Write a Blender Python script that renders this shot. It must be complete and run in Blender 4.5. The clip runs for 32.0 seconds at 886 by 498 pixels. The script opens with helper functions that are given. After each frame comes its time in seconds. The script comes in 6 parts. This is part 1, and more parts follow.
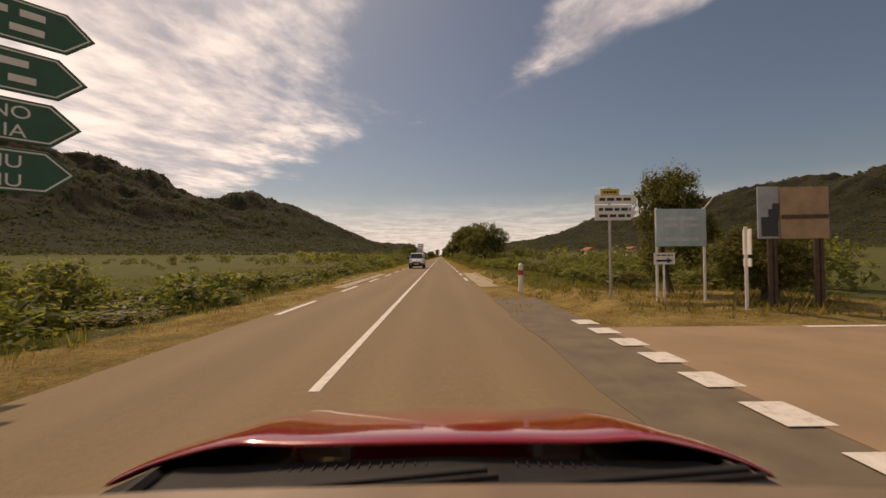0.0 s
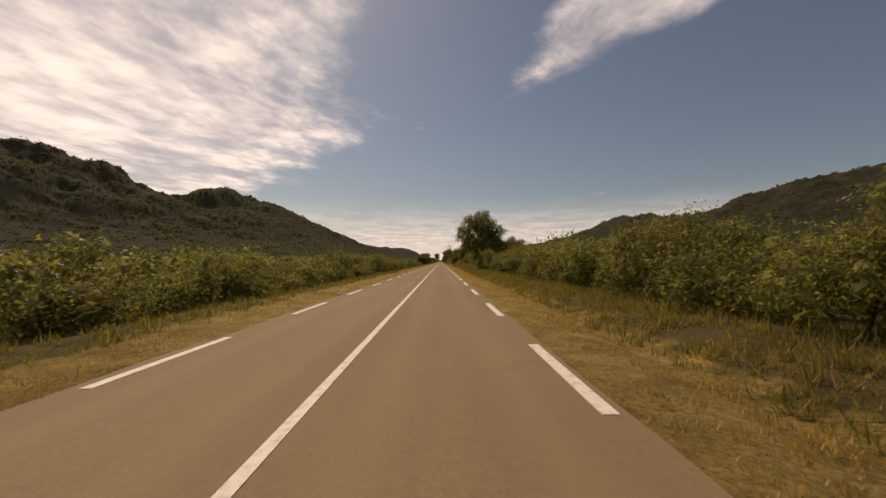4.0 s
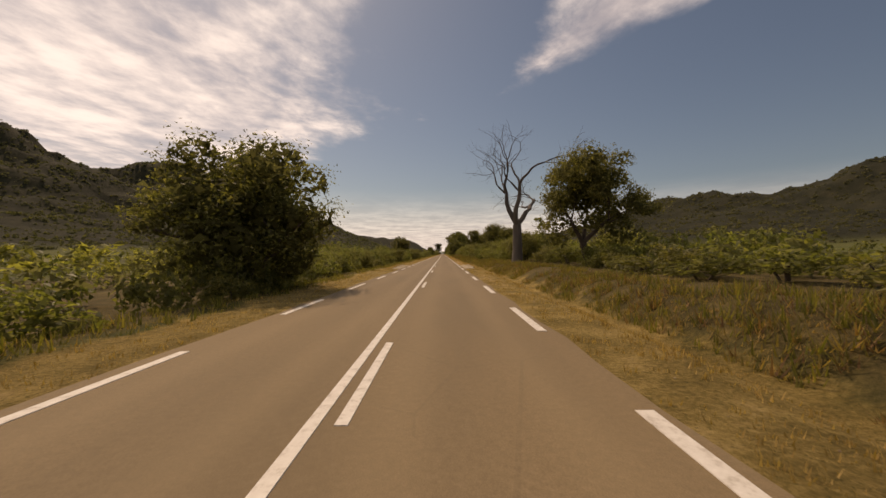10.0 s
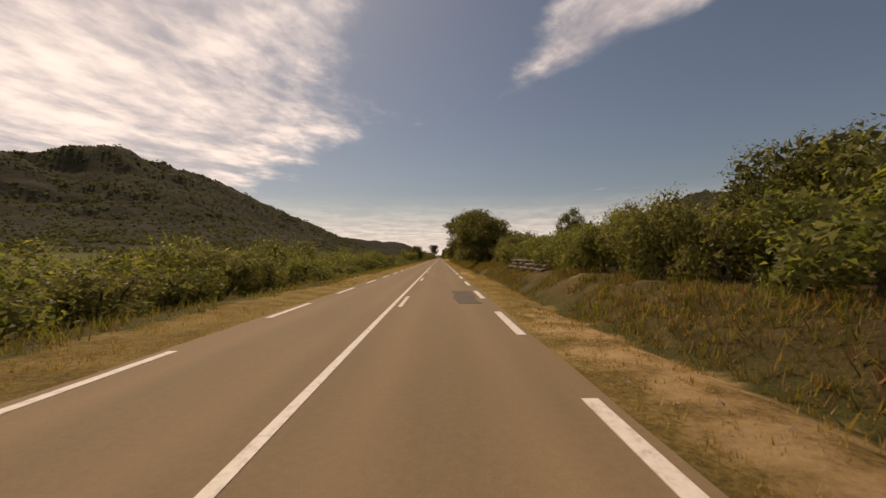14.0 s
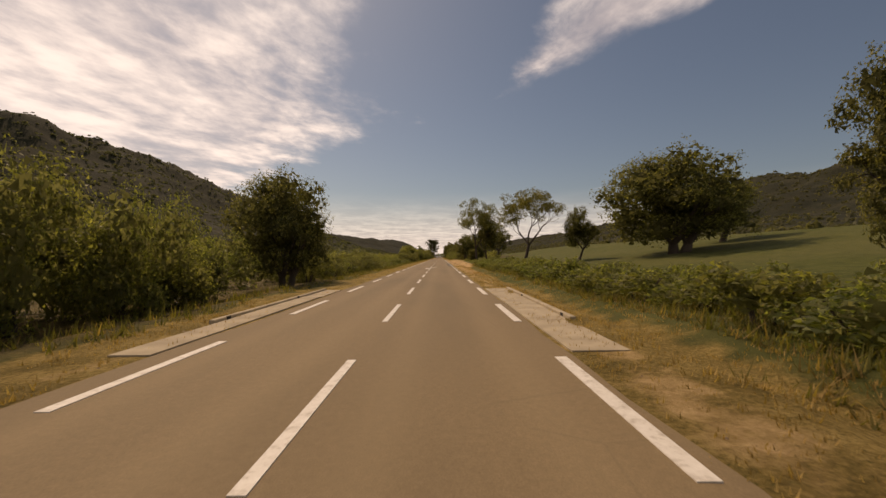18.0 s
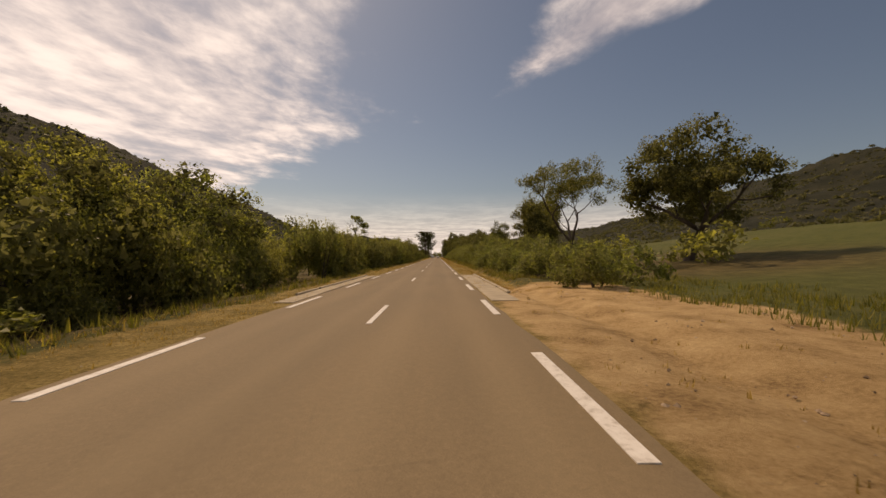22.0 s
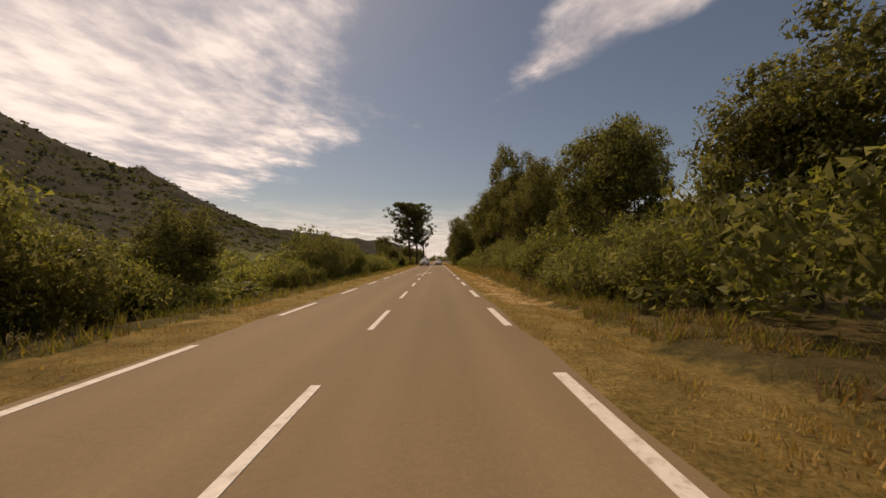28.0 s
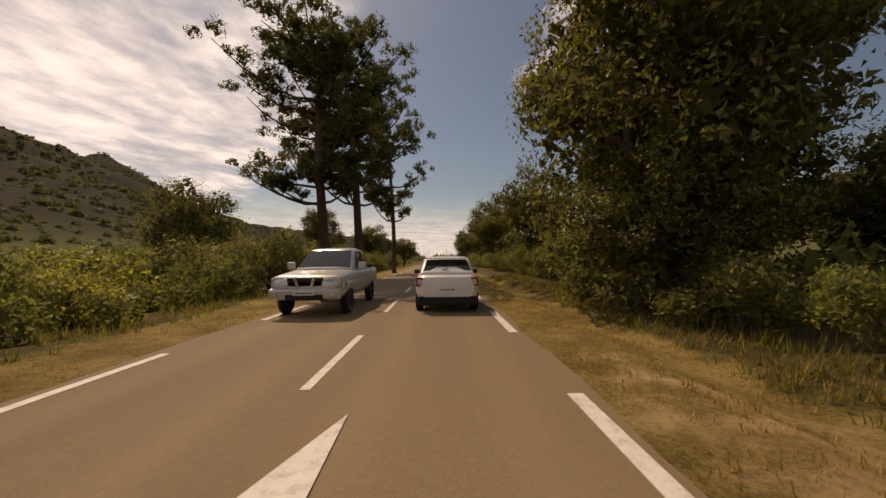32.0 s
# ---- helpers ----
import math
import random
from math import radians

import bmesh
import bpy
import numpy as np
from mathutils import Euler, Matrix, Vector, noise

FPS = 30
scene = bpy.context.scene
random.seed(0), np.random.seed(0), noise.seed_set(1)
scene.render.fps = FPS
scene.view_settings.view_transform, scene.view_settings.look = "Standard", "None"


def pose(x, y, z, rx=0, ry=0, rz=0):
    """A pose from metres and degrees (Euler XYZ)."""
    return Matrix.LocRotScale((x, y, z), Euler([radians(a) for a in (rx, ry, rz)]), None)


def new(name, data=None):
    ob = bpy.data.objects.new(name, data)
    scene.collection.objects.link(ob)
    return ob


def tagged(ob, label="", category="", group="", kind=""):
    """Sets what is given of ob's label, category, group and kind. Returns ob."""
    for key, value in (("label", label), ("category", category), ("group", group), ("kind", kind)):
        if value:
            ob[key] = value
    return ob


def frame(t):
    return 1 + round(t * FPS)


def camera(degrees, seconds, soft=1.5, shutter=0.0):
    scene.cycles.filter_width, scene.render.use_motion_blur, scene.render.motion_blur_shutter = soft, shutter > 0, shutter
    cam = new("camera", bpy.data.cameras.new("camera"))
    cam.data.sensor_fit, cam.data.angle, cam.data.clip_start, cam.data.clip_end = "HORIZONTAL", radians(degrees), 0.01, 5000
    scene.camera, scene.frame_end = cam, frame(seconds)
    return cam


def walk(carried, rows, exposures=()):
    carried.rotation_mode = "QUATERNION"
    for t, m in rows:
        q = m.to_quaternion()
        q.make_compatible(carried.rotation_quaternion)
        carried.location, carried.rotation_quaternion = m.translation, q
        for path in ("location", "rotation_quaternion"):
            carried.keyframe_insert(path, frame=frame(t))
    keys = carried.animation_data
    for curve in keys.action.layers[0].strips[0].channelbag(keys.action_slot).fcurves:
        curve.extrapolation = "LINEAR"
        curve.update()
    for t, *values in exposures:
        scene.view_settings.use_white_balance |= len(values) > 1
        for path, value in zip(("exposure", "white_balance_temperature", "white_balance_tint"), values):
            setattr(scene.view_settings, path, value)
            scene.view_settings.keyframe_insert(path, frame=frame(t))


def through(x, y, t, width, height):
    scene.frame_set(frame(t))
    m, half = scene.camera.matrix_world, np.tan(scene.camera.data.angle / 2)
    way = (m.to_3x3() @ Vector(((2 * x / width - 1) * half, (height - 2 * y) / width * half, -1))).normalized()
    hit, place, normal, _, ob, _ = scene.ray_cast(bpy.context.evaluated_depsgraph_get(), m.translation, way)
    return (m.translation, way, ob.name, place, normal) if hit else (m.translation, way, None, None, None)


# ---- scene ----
FOV = 98.0
CAM_Z = 1.40
# seconds, x, y, turn, tilt, lean
ROWS = [
    (0, 1.32, 0.00, -0.37, 1.09, 0.50), (0.5, 1.33, 16.15, -0.57, 1.51, 0.50), (1, 1.33, 32.62, -0.77, 1.34, 0.50),
    (1.5, 1.35, 49.35, -0.42, 1.51, 0.50), (2, 1.38, 66.28, -0.07, 1.76, 0.50), (2.5, 1.33, 83.40, -0.18, 2.02, 0.50),
    (3, 1.29, 100.67, -0.29, 2.35, 0.50), (3.5, 1.30, 117.94, -0.32, 1.85, 0.50), (4, 1.31, 135.04, -0.35, 1.85, 0.50),
    (4.5, 1.33, 151.94, -0.38, 1.85, 0.50), (5, 1.34, 168.64, -0.41, 1.85, 0.50), (5.5, 1.35, 185.14, -0.44, 1.85, 0.50),
    (6, 1.36, 201.44, -0.46, 1.85, 0.50), (6.5, 1.33, 217.57, -0.28, 1.51, 0.50), (7, 1.29, 233.54, -0.10, 2.10, 0.50),
    (7.5, 1.27, 249.37, -0.13, 1.60, 0.50), (8, 1.26, 265.06, -0.16, 1.60, 0.50), (8.5, 1.21, 280.72, -0.27, 1.34, 0.50),
    (9, 1.15, 296.43, -0.38, 1.09, 0.50), (9.5, 1.11, 312.22, -0.20, 1.09, 0.50), (10, 1.08, 328.07, -0.02, 0.67, 0.50),
    (10.5, 1.01, 344.01, -0.18, 1.09, 0.50), (11, 0.94, 360.01, -0.33, 1.09, 0.50), (11.5, 1.00, 376.09, -0.57, 1.09, 0.50),
    (12, 1.06, 392.25, -0.81, 1.26, 0.50), (12.5, 1.17, 408.50, -0.79, 1.09, 0.50), (13, 1.27, 424.96, -0.78, 1.01, 0.50),
    (13.5, 1.32, 441.65, -0.64, 1.01, 0.50), (14, 1.38, 458.55, -0.50, 1.26, 0.50), (14.5, 1.34, 475.61, -0.43, 0.76, 0.50),
    (15, 1.30, 492.84, -0.36, 0.82, 0.50), (15.5, 1.26, 510.23, -0.29, 0.88, 0.50), (16, 1.23, 527.79, -0.22, 0.95, 0.50),
    (16.5, 1.19, 545.51, -0.15, 1.01, 0.50), (17, 1.15, 563.40, -0.09, 1.01, 0.50), (17.5, 1.17, 581.37, -0.24, 0.84, 0.50),
    (18, 1.20, 599.18, -0.39, 1.09, 0.50), (18.5, 1.26, 616.64, -0.38, 1.34, 0.50), (19, 1.32, 633.73, -0.37, 1.34, 0.50),
    (19.5, 1.29, 650.44, -0.35, 0.84, 0.50), (20, 1.26, 666.78, -0.34, 1.26, 0.50), (20.5, 1.33, 682.75, -0.45, 1.60, 0.50),
    (21, 1.40, 698.36, -0.57, 1.51, 0.50), (21.5, 1.42, 713.63, -0.68, 1.26, 0.50), (22, 1.44, 728.58, -0.79, 1.01, 0.50),
    (22.5, 1.45, 743.20, -0.61, 0.84, 0.50), (23, 1.46, 757.50, -0.43, 0.84, 0.50), (23.5, 1.43, 771.47, -0.46, 1.01, 0.50),
    (24, 1.40, 785.12, -0.48, 1.01, 0.50), (24.5, 1.33, 798.51, -0.56, 1.09, 0.50), (25, 1.26, 811.75, -0.63, 1.26, 0.50),
    (25.5, 1.28, 824.90, -0.66, 1.09, 0.50), (26, 1.29, 837.95, -0.68, 1.22, 0.50), (26.5, 1.31, 850.90, -0.71, 1.34, 0.50),
    (27, 1.33, 863.75, -0.74, 1.47, 0.50), (27.5, 1.34, 876.50, -0.77, 1.60, 0.50), (28, 1.36, 889.16, -0.80, 1.60, 0.50),
    (28.5, 1.35, 901.66, -0.53, 1.51, 0.50), (29, 1.33, 913.86, -0.27, 1.26, 0.50), (29.5, 1.33, 925.69, -0.42, 1.09, 0.50),
    (30, 1.32, 937.14, -0.58, 1.09, 0.50), (30.5, 1.38, 948.21, -0.52, 1.34, 0.50), (31, 1.43, 958.92, -0.46, 1.51, 0.50),
    (31.5, 1.44, 969.38, -0.45, 1.34, 0.50), (32, 1.46, 979.70, -0.44, 1.51, 0.50),
]

cam = camera(FOV, 32.0, soft=1.5, shutter=0.012)
walk(cam, [(t, pose(x, y, CAM_Z, 90 + tilt, lean, turn)) for t, x, y, turn, tilt, lean in ROWS],
     [(0, -0.45, 8000, 26), (32, -0.45, 8000, 26)])

# ---- sky and sun ----
SUN_EL, SUN_AZ = radians(51), radians(-34)          # azimuth from +y, negative to the left
world = bpy.data.worlds.new("sky")
scene.world = world
world.use_nodes = True
wn, wl = world.node_tree.nodes, world.node_tree.links
wn.clear()


def wmath(op, a, b=None, c=None, clamp=False):
    n = wn.new("ShaderNodeMath")
    n.operation, n.use_clamp = op, clamp
    for i, v in enumerate((a, b, c)):
        if v is None:
            continue
        if isinstance(v, (int, float)):
            n.inputs[i].default_value = v
        else:
            wl.new(v, n.inputs[i])
    return n.outputs[0]


def wstep(value, lo, hi):
    n = wn.new("ShaderNodeMapRange")
    n.interpolation_type = "SMOOTHSTEP"
    wl.new(value, n.inputs["Value"])
    for key, v in (("From Min", lo), ("From Max", hi), ("To Min", 0.0), ("To Max", 1.0)):
        n.inputs[key].default_value = v
    return n.outputs[0]


def wnoise(vec, scale, detail=6.0, rough=0.55, distortion=0.0):
    n = wn.new("ShaderNodeTexNoise")
    n.inputs["Scale"].default_value, n.inputs["Detail"].default_value = scale, detail
    n.inputs["Roughness"].default_value, n.inputs["Distortion"].default_value = rough, distortion
    wl.new(vec, n.inputs["Vector"])
    return n.outputs["Fac"]


sky = wn.new("ShaderNodeTexSky")
sky.sky_type, sky.sun_disc = "NISHITA", False
sky.sun_elevation, sky.sun_rotation = SUN_EL, SUN_AZ
sky.air_density, sky.dust_density, sky.ozone_density = 1.0, 0.9, 1.0
co = wn.new("ShaderNodeTexCoord")
sep = wn.new("ShaderNodeSeparateXYZ")
wl.new(co.outputs["Generated"], sep.inputs[0])
up = wmath("MAXIMUM", sep.outputs["Z"], 0.02)
# the clouds lie on a flat layer: cx, cy are metres along it for a layer one metre up
cx, cy = wmath("DIVIDE", sep.outputs["X"], up), wmath("DIVIDE", sep.outputs["Y"], up)
lay = wn.new("ShaderNodeCombineXYZ")
wl.new(cx, lay.inputs[0]), wl.new(cy, lay.inputs[1])
stretch = wn.new("ShaderNodeMapping")
stretch.inputs["Rotation"].default_value = (0, 0, radians(-28))
stretch.inputs["Scale"].default_value = (1.0, 0.72, 1.0)
wl.new(lay.outputs[0], stretch.inputs[0])
big = wnoise(stretch.outputs[0], 1.2, 7, 0.52, 0.25)
fine = wnoise(stretch.outputs[0], 5.0, 7, 0.60, 0.2)
soft_n = wmath("ADD", wmath("MULTIPLY", big, 0.68), wmath("MULTIPLY", fine, 0.32))
# a field of thin cloud that covers the sky on one side of a front
front = wmath("SUBTRACT", -0.53, wmath("MULTIPLY", wmath("MAXIMUM", wmath("SUBTRACT", cy, 2.85), 0.0), 0.8))
side = wmath("SUBTRACT", front, cx)
field = wstep(wmath("ADD", side, wmath("MULTIPLY", wmath("SUBTRACT", soft_n, 0.5), 3.0)), -0.30, 0.75)
body = wstep(soft_n, 0.38, 0.60)
field = wmath("MULTIPLY", field, wmath("ADD", wmath("MULTIPLY", body, 0.50), 0.50))
# one streak of its own on the other side
edge_a = wstep(wmath("ADD", cx, wmath("MULTIPLY", wmath("SUBTRACT", fine, 0.5), 0.35)), 0.40, 0.62)
lim = wmath("SUBTRACT", 3.02, wmath("MULTIPLY", cx, 1.45))
edge_b = wstep(wmath("ADD", wmath("SUBTRACT", lim, cy), wmath("MULTIPLY", wmath("SUBTRACT", soft_n, 0.5), 1.1)), -0.12, 0.30)
streak = wmath("MULTIPLY", wmath("MULTIPLY", edge_a, edge_b), wmath("ADD", wmath("MULTIPLY", fine, 0.9), 0.15))
puff = wmath("MULTIPLY", wstep(wnoise(lay.outputs[0], 0.55, 5, 0.5), 0.66, 0.74), wstep(cy, 3.5, 6.0))
haze = wmath("MULTIPLY", wstep(wmath("MULTIPLY", sep.outputs["Z"], -1.0), -0.17, -0.02), 0.75)
cover = wmath("MAXIMUM", wmath("MAXIMUM", field, streak), wmath("MULTIPLY", puff, 0.5))
cover = wmath("MAXIMUM", cover, haze, clamp=True)
cloud = wn.new("ShaderNodeMixRGB")
cloud.inputs[1].default_value, cloud.inputs[2].default_value = (9.6, 9.6, 9.9, 1), (16.6, 16.7, 16.0, 1)
wl.new(wstep(soft_n, 0.36, 0.66), cloud.inputs[0])
mixed = wn.new("ShaderNodeMixRGB")
wl.new(cover, mixed.inputs[0])
tone = wn.new("ShaderNodeMixRGB")
tone.blend_type = "MULTIPLY"
tone.inputs[0].default_value, tone.inputs[2].default_value = 1.0, (0.92, 1.0, 0.96, 1)
wl.new(sky.outputs[0], tone.inputs[1])
wl.new(tone.outputs[0], mixed.inputs[1])
wl.new(cloud.outputs[0], mixed.inputs[2])
back = wn.new("ShaderNodeBackground")
back.inputs["Strength"].default_value = 0.080
wl.new(mixed.outputs[0], back.inputs["Color"])
wout = wn.new("ShaderNodeOutputWorld")
wl.new(back.outputs[0], wout.inputs["Surface"])

sun = new("sun", bpy.data.lights.new("sun", "SUN"))
sun.data.energy, sun.data.angle, sun.data.color = 3.5, radians(0.6), (1.0, 0.86, 0.64)
to_sun = Vector((math.sin(SUN_AZ) * math.cos(SUN_EL), math.cos(SUN_AZ) * math.cos(SUN_EL), math.sin(SUN_EL)))
sun.matrix_world = Matrix.Translation((0, 0, 60)) @ to_sun.to_track_quat("Z", "Y").to_matrix().to_4x4()

# ---- materials ----
class Mat:
    """A node material with a few short hands."""

    def __init__(self, name, rough=0.8, metal=0.0, spec=0.4):
        self.m = bpy.data.materials.new(name)
        self.m.use_nodes = True
        self.n, self.l = self.m.node_tree.nodes, self.m.node_tree.links
        self.b = self.n["Principled BSDF"]
        self.b.inputs["Roughness"].default_value = rough
        self.b.inputs["Metallic"].default_value = metal
        self.b.inputs["Specular IOR Level"].default_value = spec
        self.co = self.n.new("ShaderNodeTexCoord").outputs["Object"]

    def noise(self, scale, detail=4.0, rough=0.55, stretch=None, src=None):
        vec = src or self.co
        if stretch:
            mp = self.n.new("ShaderNodeMapping")
            mp.inputs["Scale"].default_value = stretch
            self.l.new(vec, mp.inputs[0])
            vec = mp.outputs[0]
        t = self.n.new("ShaderNodeTexNoise")
        t.inputs["Scale"].default_value, t.inputs["Detail"].default_value, t.inputs["Roughness"].default_value = scale, detail, rough
        self.l.new(vec, t.inputs["Vector"])
        return t.outputs["Fac"]

    def ramp(self, fac, *stops):
        r = self.n.new("ShaderNodeValToRGB")
        e = r.color_ramp.elements
        while len(e) < len(stops):
            e.new(0.5)
        for el, (p, c) in zip(e, stops):
            el.position, el.color = p, (*c, 1) if len(c) == 3 else c
        self.l.new(fac, r.inputs[0])
        return r.outputs[0]

    def mix(self, fac, a, b, mode="MIX"):
        x = self.n.new("ShaderNodeMixRGB")
        x.blend_type = mode
        for i, v in enumerate((fac, a, b)):
            if isinstance(v, (int, float)):
                x.inputs[i].default_value = v
            elif isinstance(v, tuple):
                x.inputs[i].default_value = (*v, 1)
            else:
                self.l.new(v, x.inputs[i])
        return x.outputs[0]

    def math(self, op, a, b=0.0, clamp=False):
        x = self.n.new("ShaderNodeMath")
        x.operation, x.use_clamp = op, clamp
        for i, v in enumerate((a, b)):
            if isinstance(v, (int, float)):
                x.inputs[i].default_value = v
            else:
                self.l.new(v, x.inputs[i])
        return x.outputs[0]

    def attr(self, name):
        a = self.n.new("ShaderNodeAttribute")
        a.attribute_name = name
        return a.outputs["Fac"]

    def color(self, c):
        if isinstance(c, tuple):
            self.b.inputs["Base Color"].default_value = (*c, 1)
        else:
            self.l.new(c, self.b.inputs["Base Color"])
        return self

    def bump(self, h, strength=0.4, dist=0.02):
        x = self.n.new("ShaderNodeBump")
        x.inputs["Strength"].default_value, x.inputs["Distance"].default_value = strength, dist
        self.l.new(h, x.inputs["Height"])
        self.l.new(x.outputs[0], self.b.inputs["Normal"])
        return self


def plain(name, c, rough=0.6, metal=0.0, vary=0.12, scale=6.0, spec=0.4):
    """A painted or moulded surface with slight dirt at two scales."""
    k = Mat(name, rough, metal, spec)
    lo = tuple(v * (1 - vary) for v in c)
    hi = tuple(min(1, v * (1 + vary)) for v in c)
    a = k.ramp(k.noise(scale), (0.3, lo), (0.7, hi))
    k.color(k.mix(k.math("MULTIPLY", k.noise(scale * 9, 3), vary), a, tuple(v * 0.6 for v in c)))
    return k.m


def foliage(name, dark, mid, light, gloss=0.55, through=0.22):
    k = Mat(name, gloss, 0.0, 0.2)
    geo = k.n.new("ShaderNodeNewGeometry")
    oi = k.n.new("ShaderNodeObjectInfo")
    c = k.ramp(geo.outputs["Random Per Island"], (0.0, dark), (0.55, mid), (1.0, light))
    hue = k.n.new("ShaderNodeHueSaturation")
    k.l.new(c, hue.inputs["Color"])
    k.l.new(k.math("ADD", k.math("MULTIPLY", oi.outputs["Random"], 0.035), 0.482), hue.inputs["Hue"])
    k.l.new(k.math("ADD", k.math("ADD", k.math("MULTIPLY", k.noise(0.9, 3), 0.6), k.math("MULTIPLY", k.noise(11, 2), 0.6)), 0.42), hue.inputs["Value"])
    k.color(hue.outputs[0])
    tr = k.n.new("ShaderNodeBsdfTranslucent")
    k.l.new(k.mix(1.0, hue.outputs[0], (2.1, 2.1, 0.95), "MULTIPLY"), tr.inputs["Color"])
    mx = k.n.new("ShaderNodeMixShader")
    mx.inputs[0].default_value = through
    k.l.new(k.b.outputs[0], mx.inputs[1]), k.l.new(tr.outputs[0], mx.inputs[2])
    k.l.new(mx.outputs[0], k.n["Material Output"].inputs["Surface"])
    return k.m


def asphalt():
    k = Mat("asphalt", 0.82, 0.0, 0.3)
    grain = k.noise(90, 3, 0.7)
    c = k.ramp(grain, (0.25, (0.160, 0.114, 0.060)), (0.75, (0.278, 0.202, 0.110)))
    mottle = k.noise(13, 5, 0.75)
    c = k.mix(k.ramp(mottle, (0.38, (0.16, 0.16, 0.16)), (0.52, (0, 0, 0))), c, (0.11, 0.080, 0.048))
    c = k.mix(k.ramp(mottle, (0.54, (0, 0, 0)), (0.68, (0.18, 0.18, 0.18))), c, (0.34, 0.265, 0.165))
    patch = k.noise(0.5, 5, 0.6, (1.0, 0.15, 1.0))
    c = k.mix(k.ramp(patch, (0.42, (0, 0, 0)), (0.68, (0.5, 0.5, 0.5))), c, (0.142, 0.106, 0.060))
    # two polished wheel tracks in each lane
    sx = k.n.new("ShaderNodeSeparateXYZ")
    k.l.new(k.co, sx.inputs[0])
    wave = k.math("ABSOLUTE", k.math("SUBTRACT", k.math("ABSOLUTE", k.math("SUBTRACT", k.math("ABSOLUTE", sx.outputs[0]), 1.42)), 0.72))
    track = k.n.new("ShaderNodeMapRange")
    track.interpolation_type = "SMOOTHSTEP"
    for key, v in (("From Min", 0.0), ("From Max", 0.45), ("To Min", 0.16), ("To Max", 0.0)):
        track.inputs[key].default_value = v
    k.l.new(wave, track.inputs[0])
    c = k.mix(track.outputs[0], c, (0.335, 0.252, 0.142))
    vor = k.n.new("ShaderNodeTexVoronoi")
    vor.feature = "DISTANCE_TO_EDGE"
    vor.inputs["Scale"].default_value = 0.33
    k.l.new(k.co, vor.inputs["Vector"])
    crack = k.math("LESS_THAN", vor.outputs["Distance"], 0.004)
    crack = k.math("MULTIPLY", crack, k.math("GREATER_THAN", k.noise(0.16, 2), 0.56))
    c = k.mix(k.math("MULTIPLY", crack, 0.09), c, (0.05, 0.04, 0.03))
    k.color(c)
    return k.bump(grain, 0.35, 0.006).m


def road_paint():
    k = Mat("road_paint", 0.65, 0.0, 0.4)
    worn = k.noise(7, 6, 0.7)
    c = k.ramp(worn, (0.3, (0.42, 0.37, 0.30)), (0.48, (0.66, 0.62, 0.55)), (0.8, (0.80, 0.77, 0.70)))
    k.color(c)
    return k.bump(k.noise(70, 2), 0.3, 0.004).m


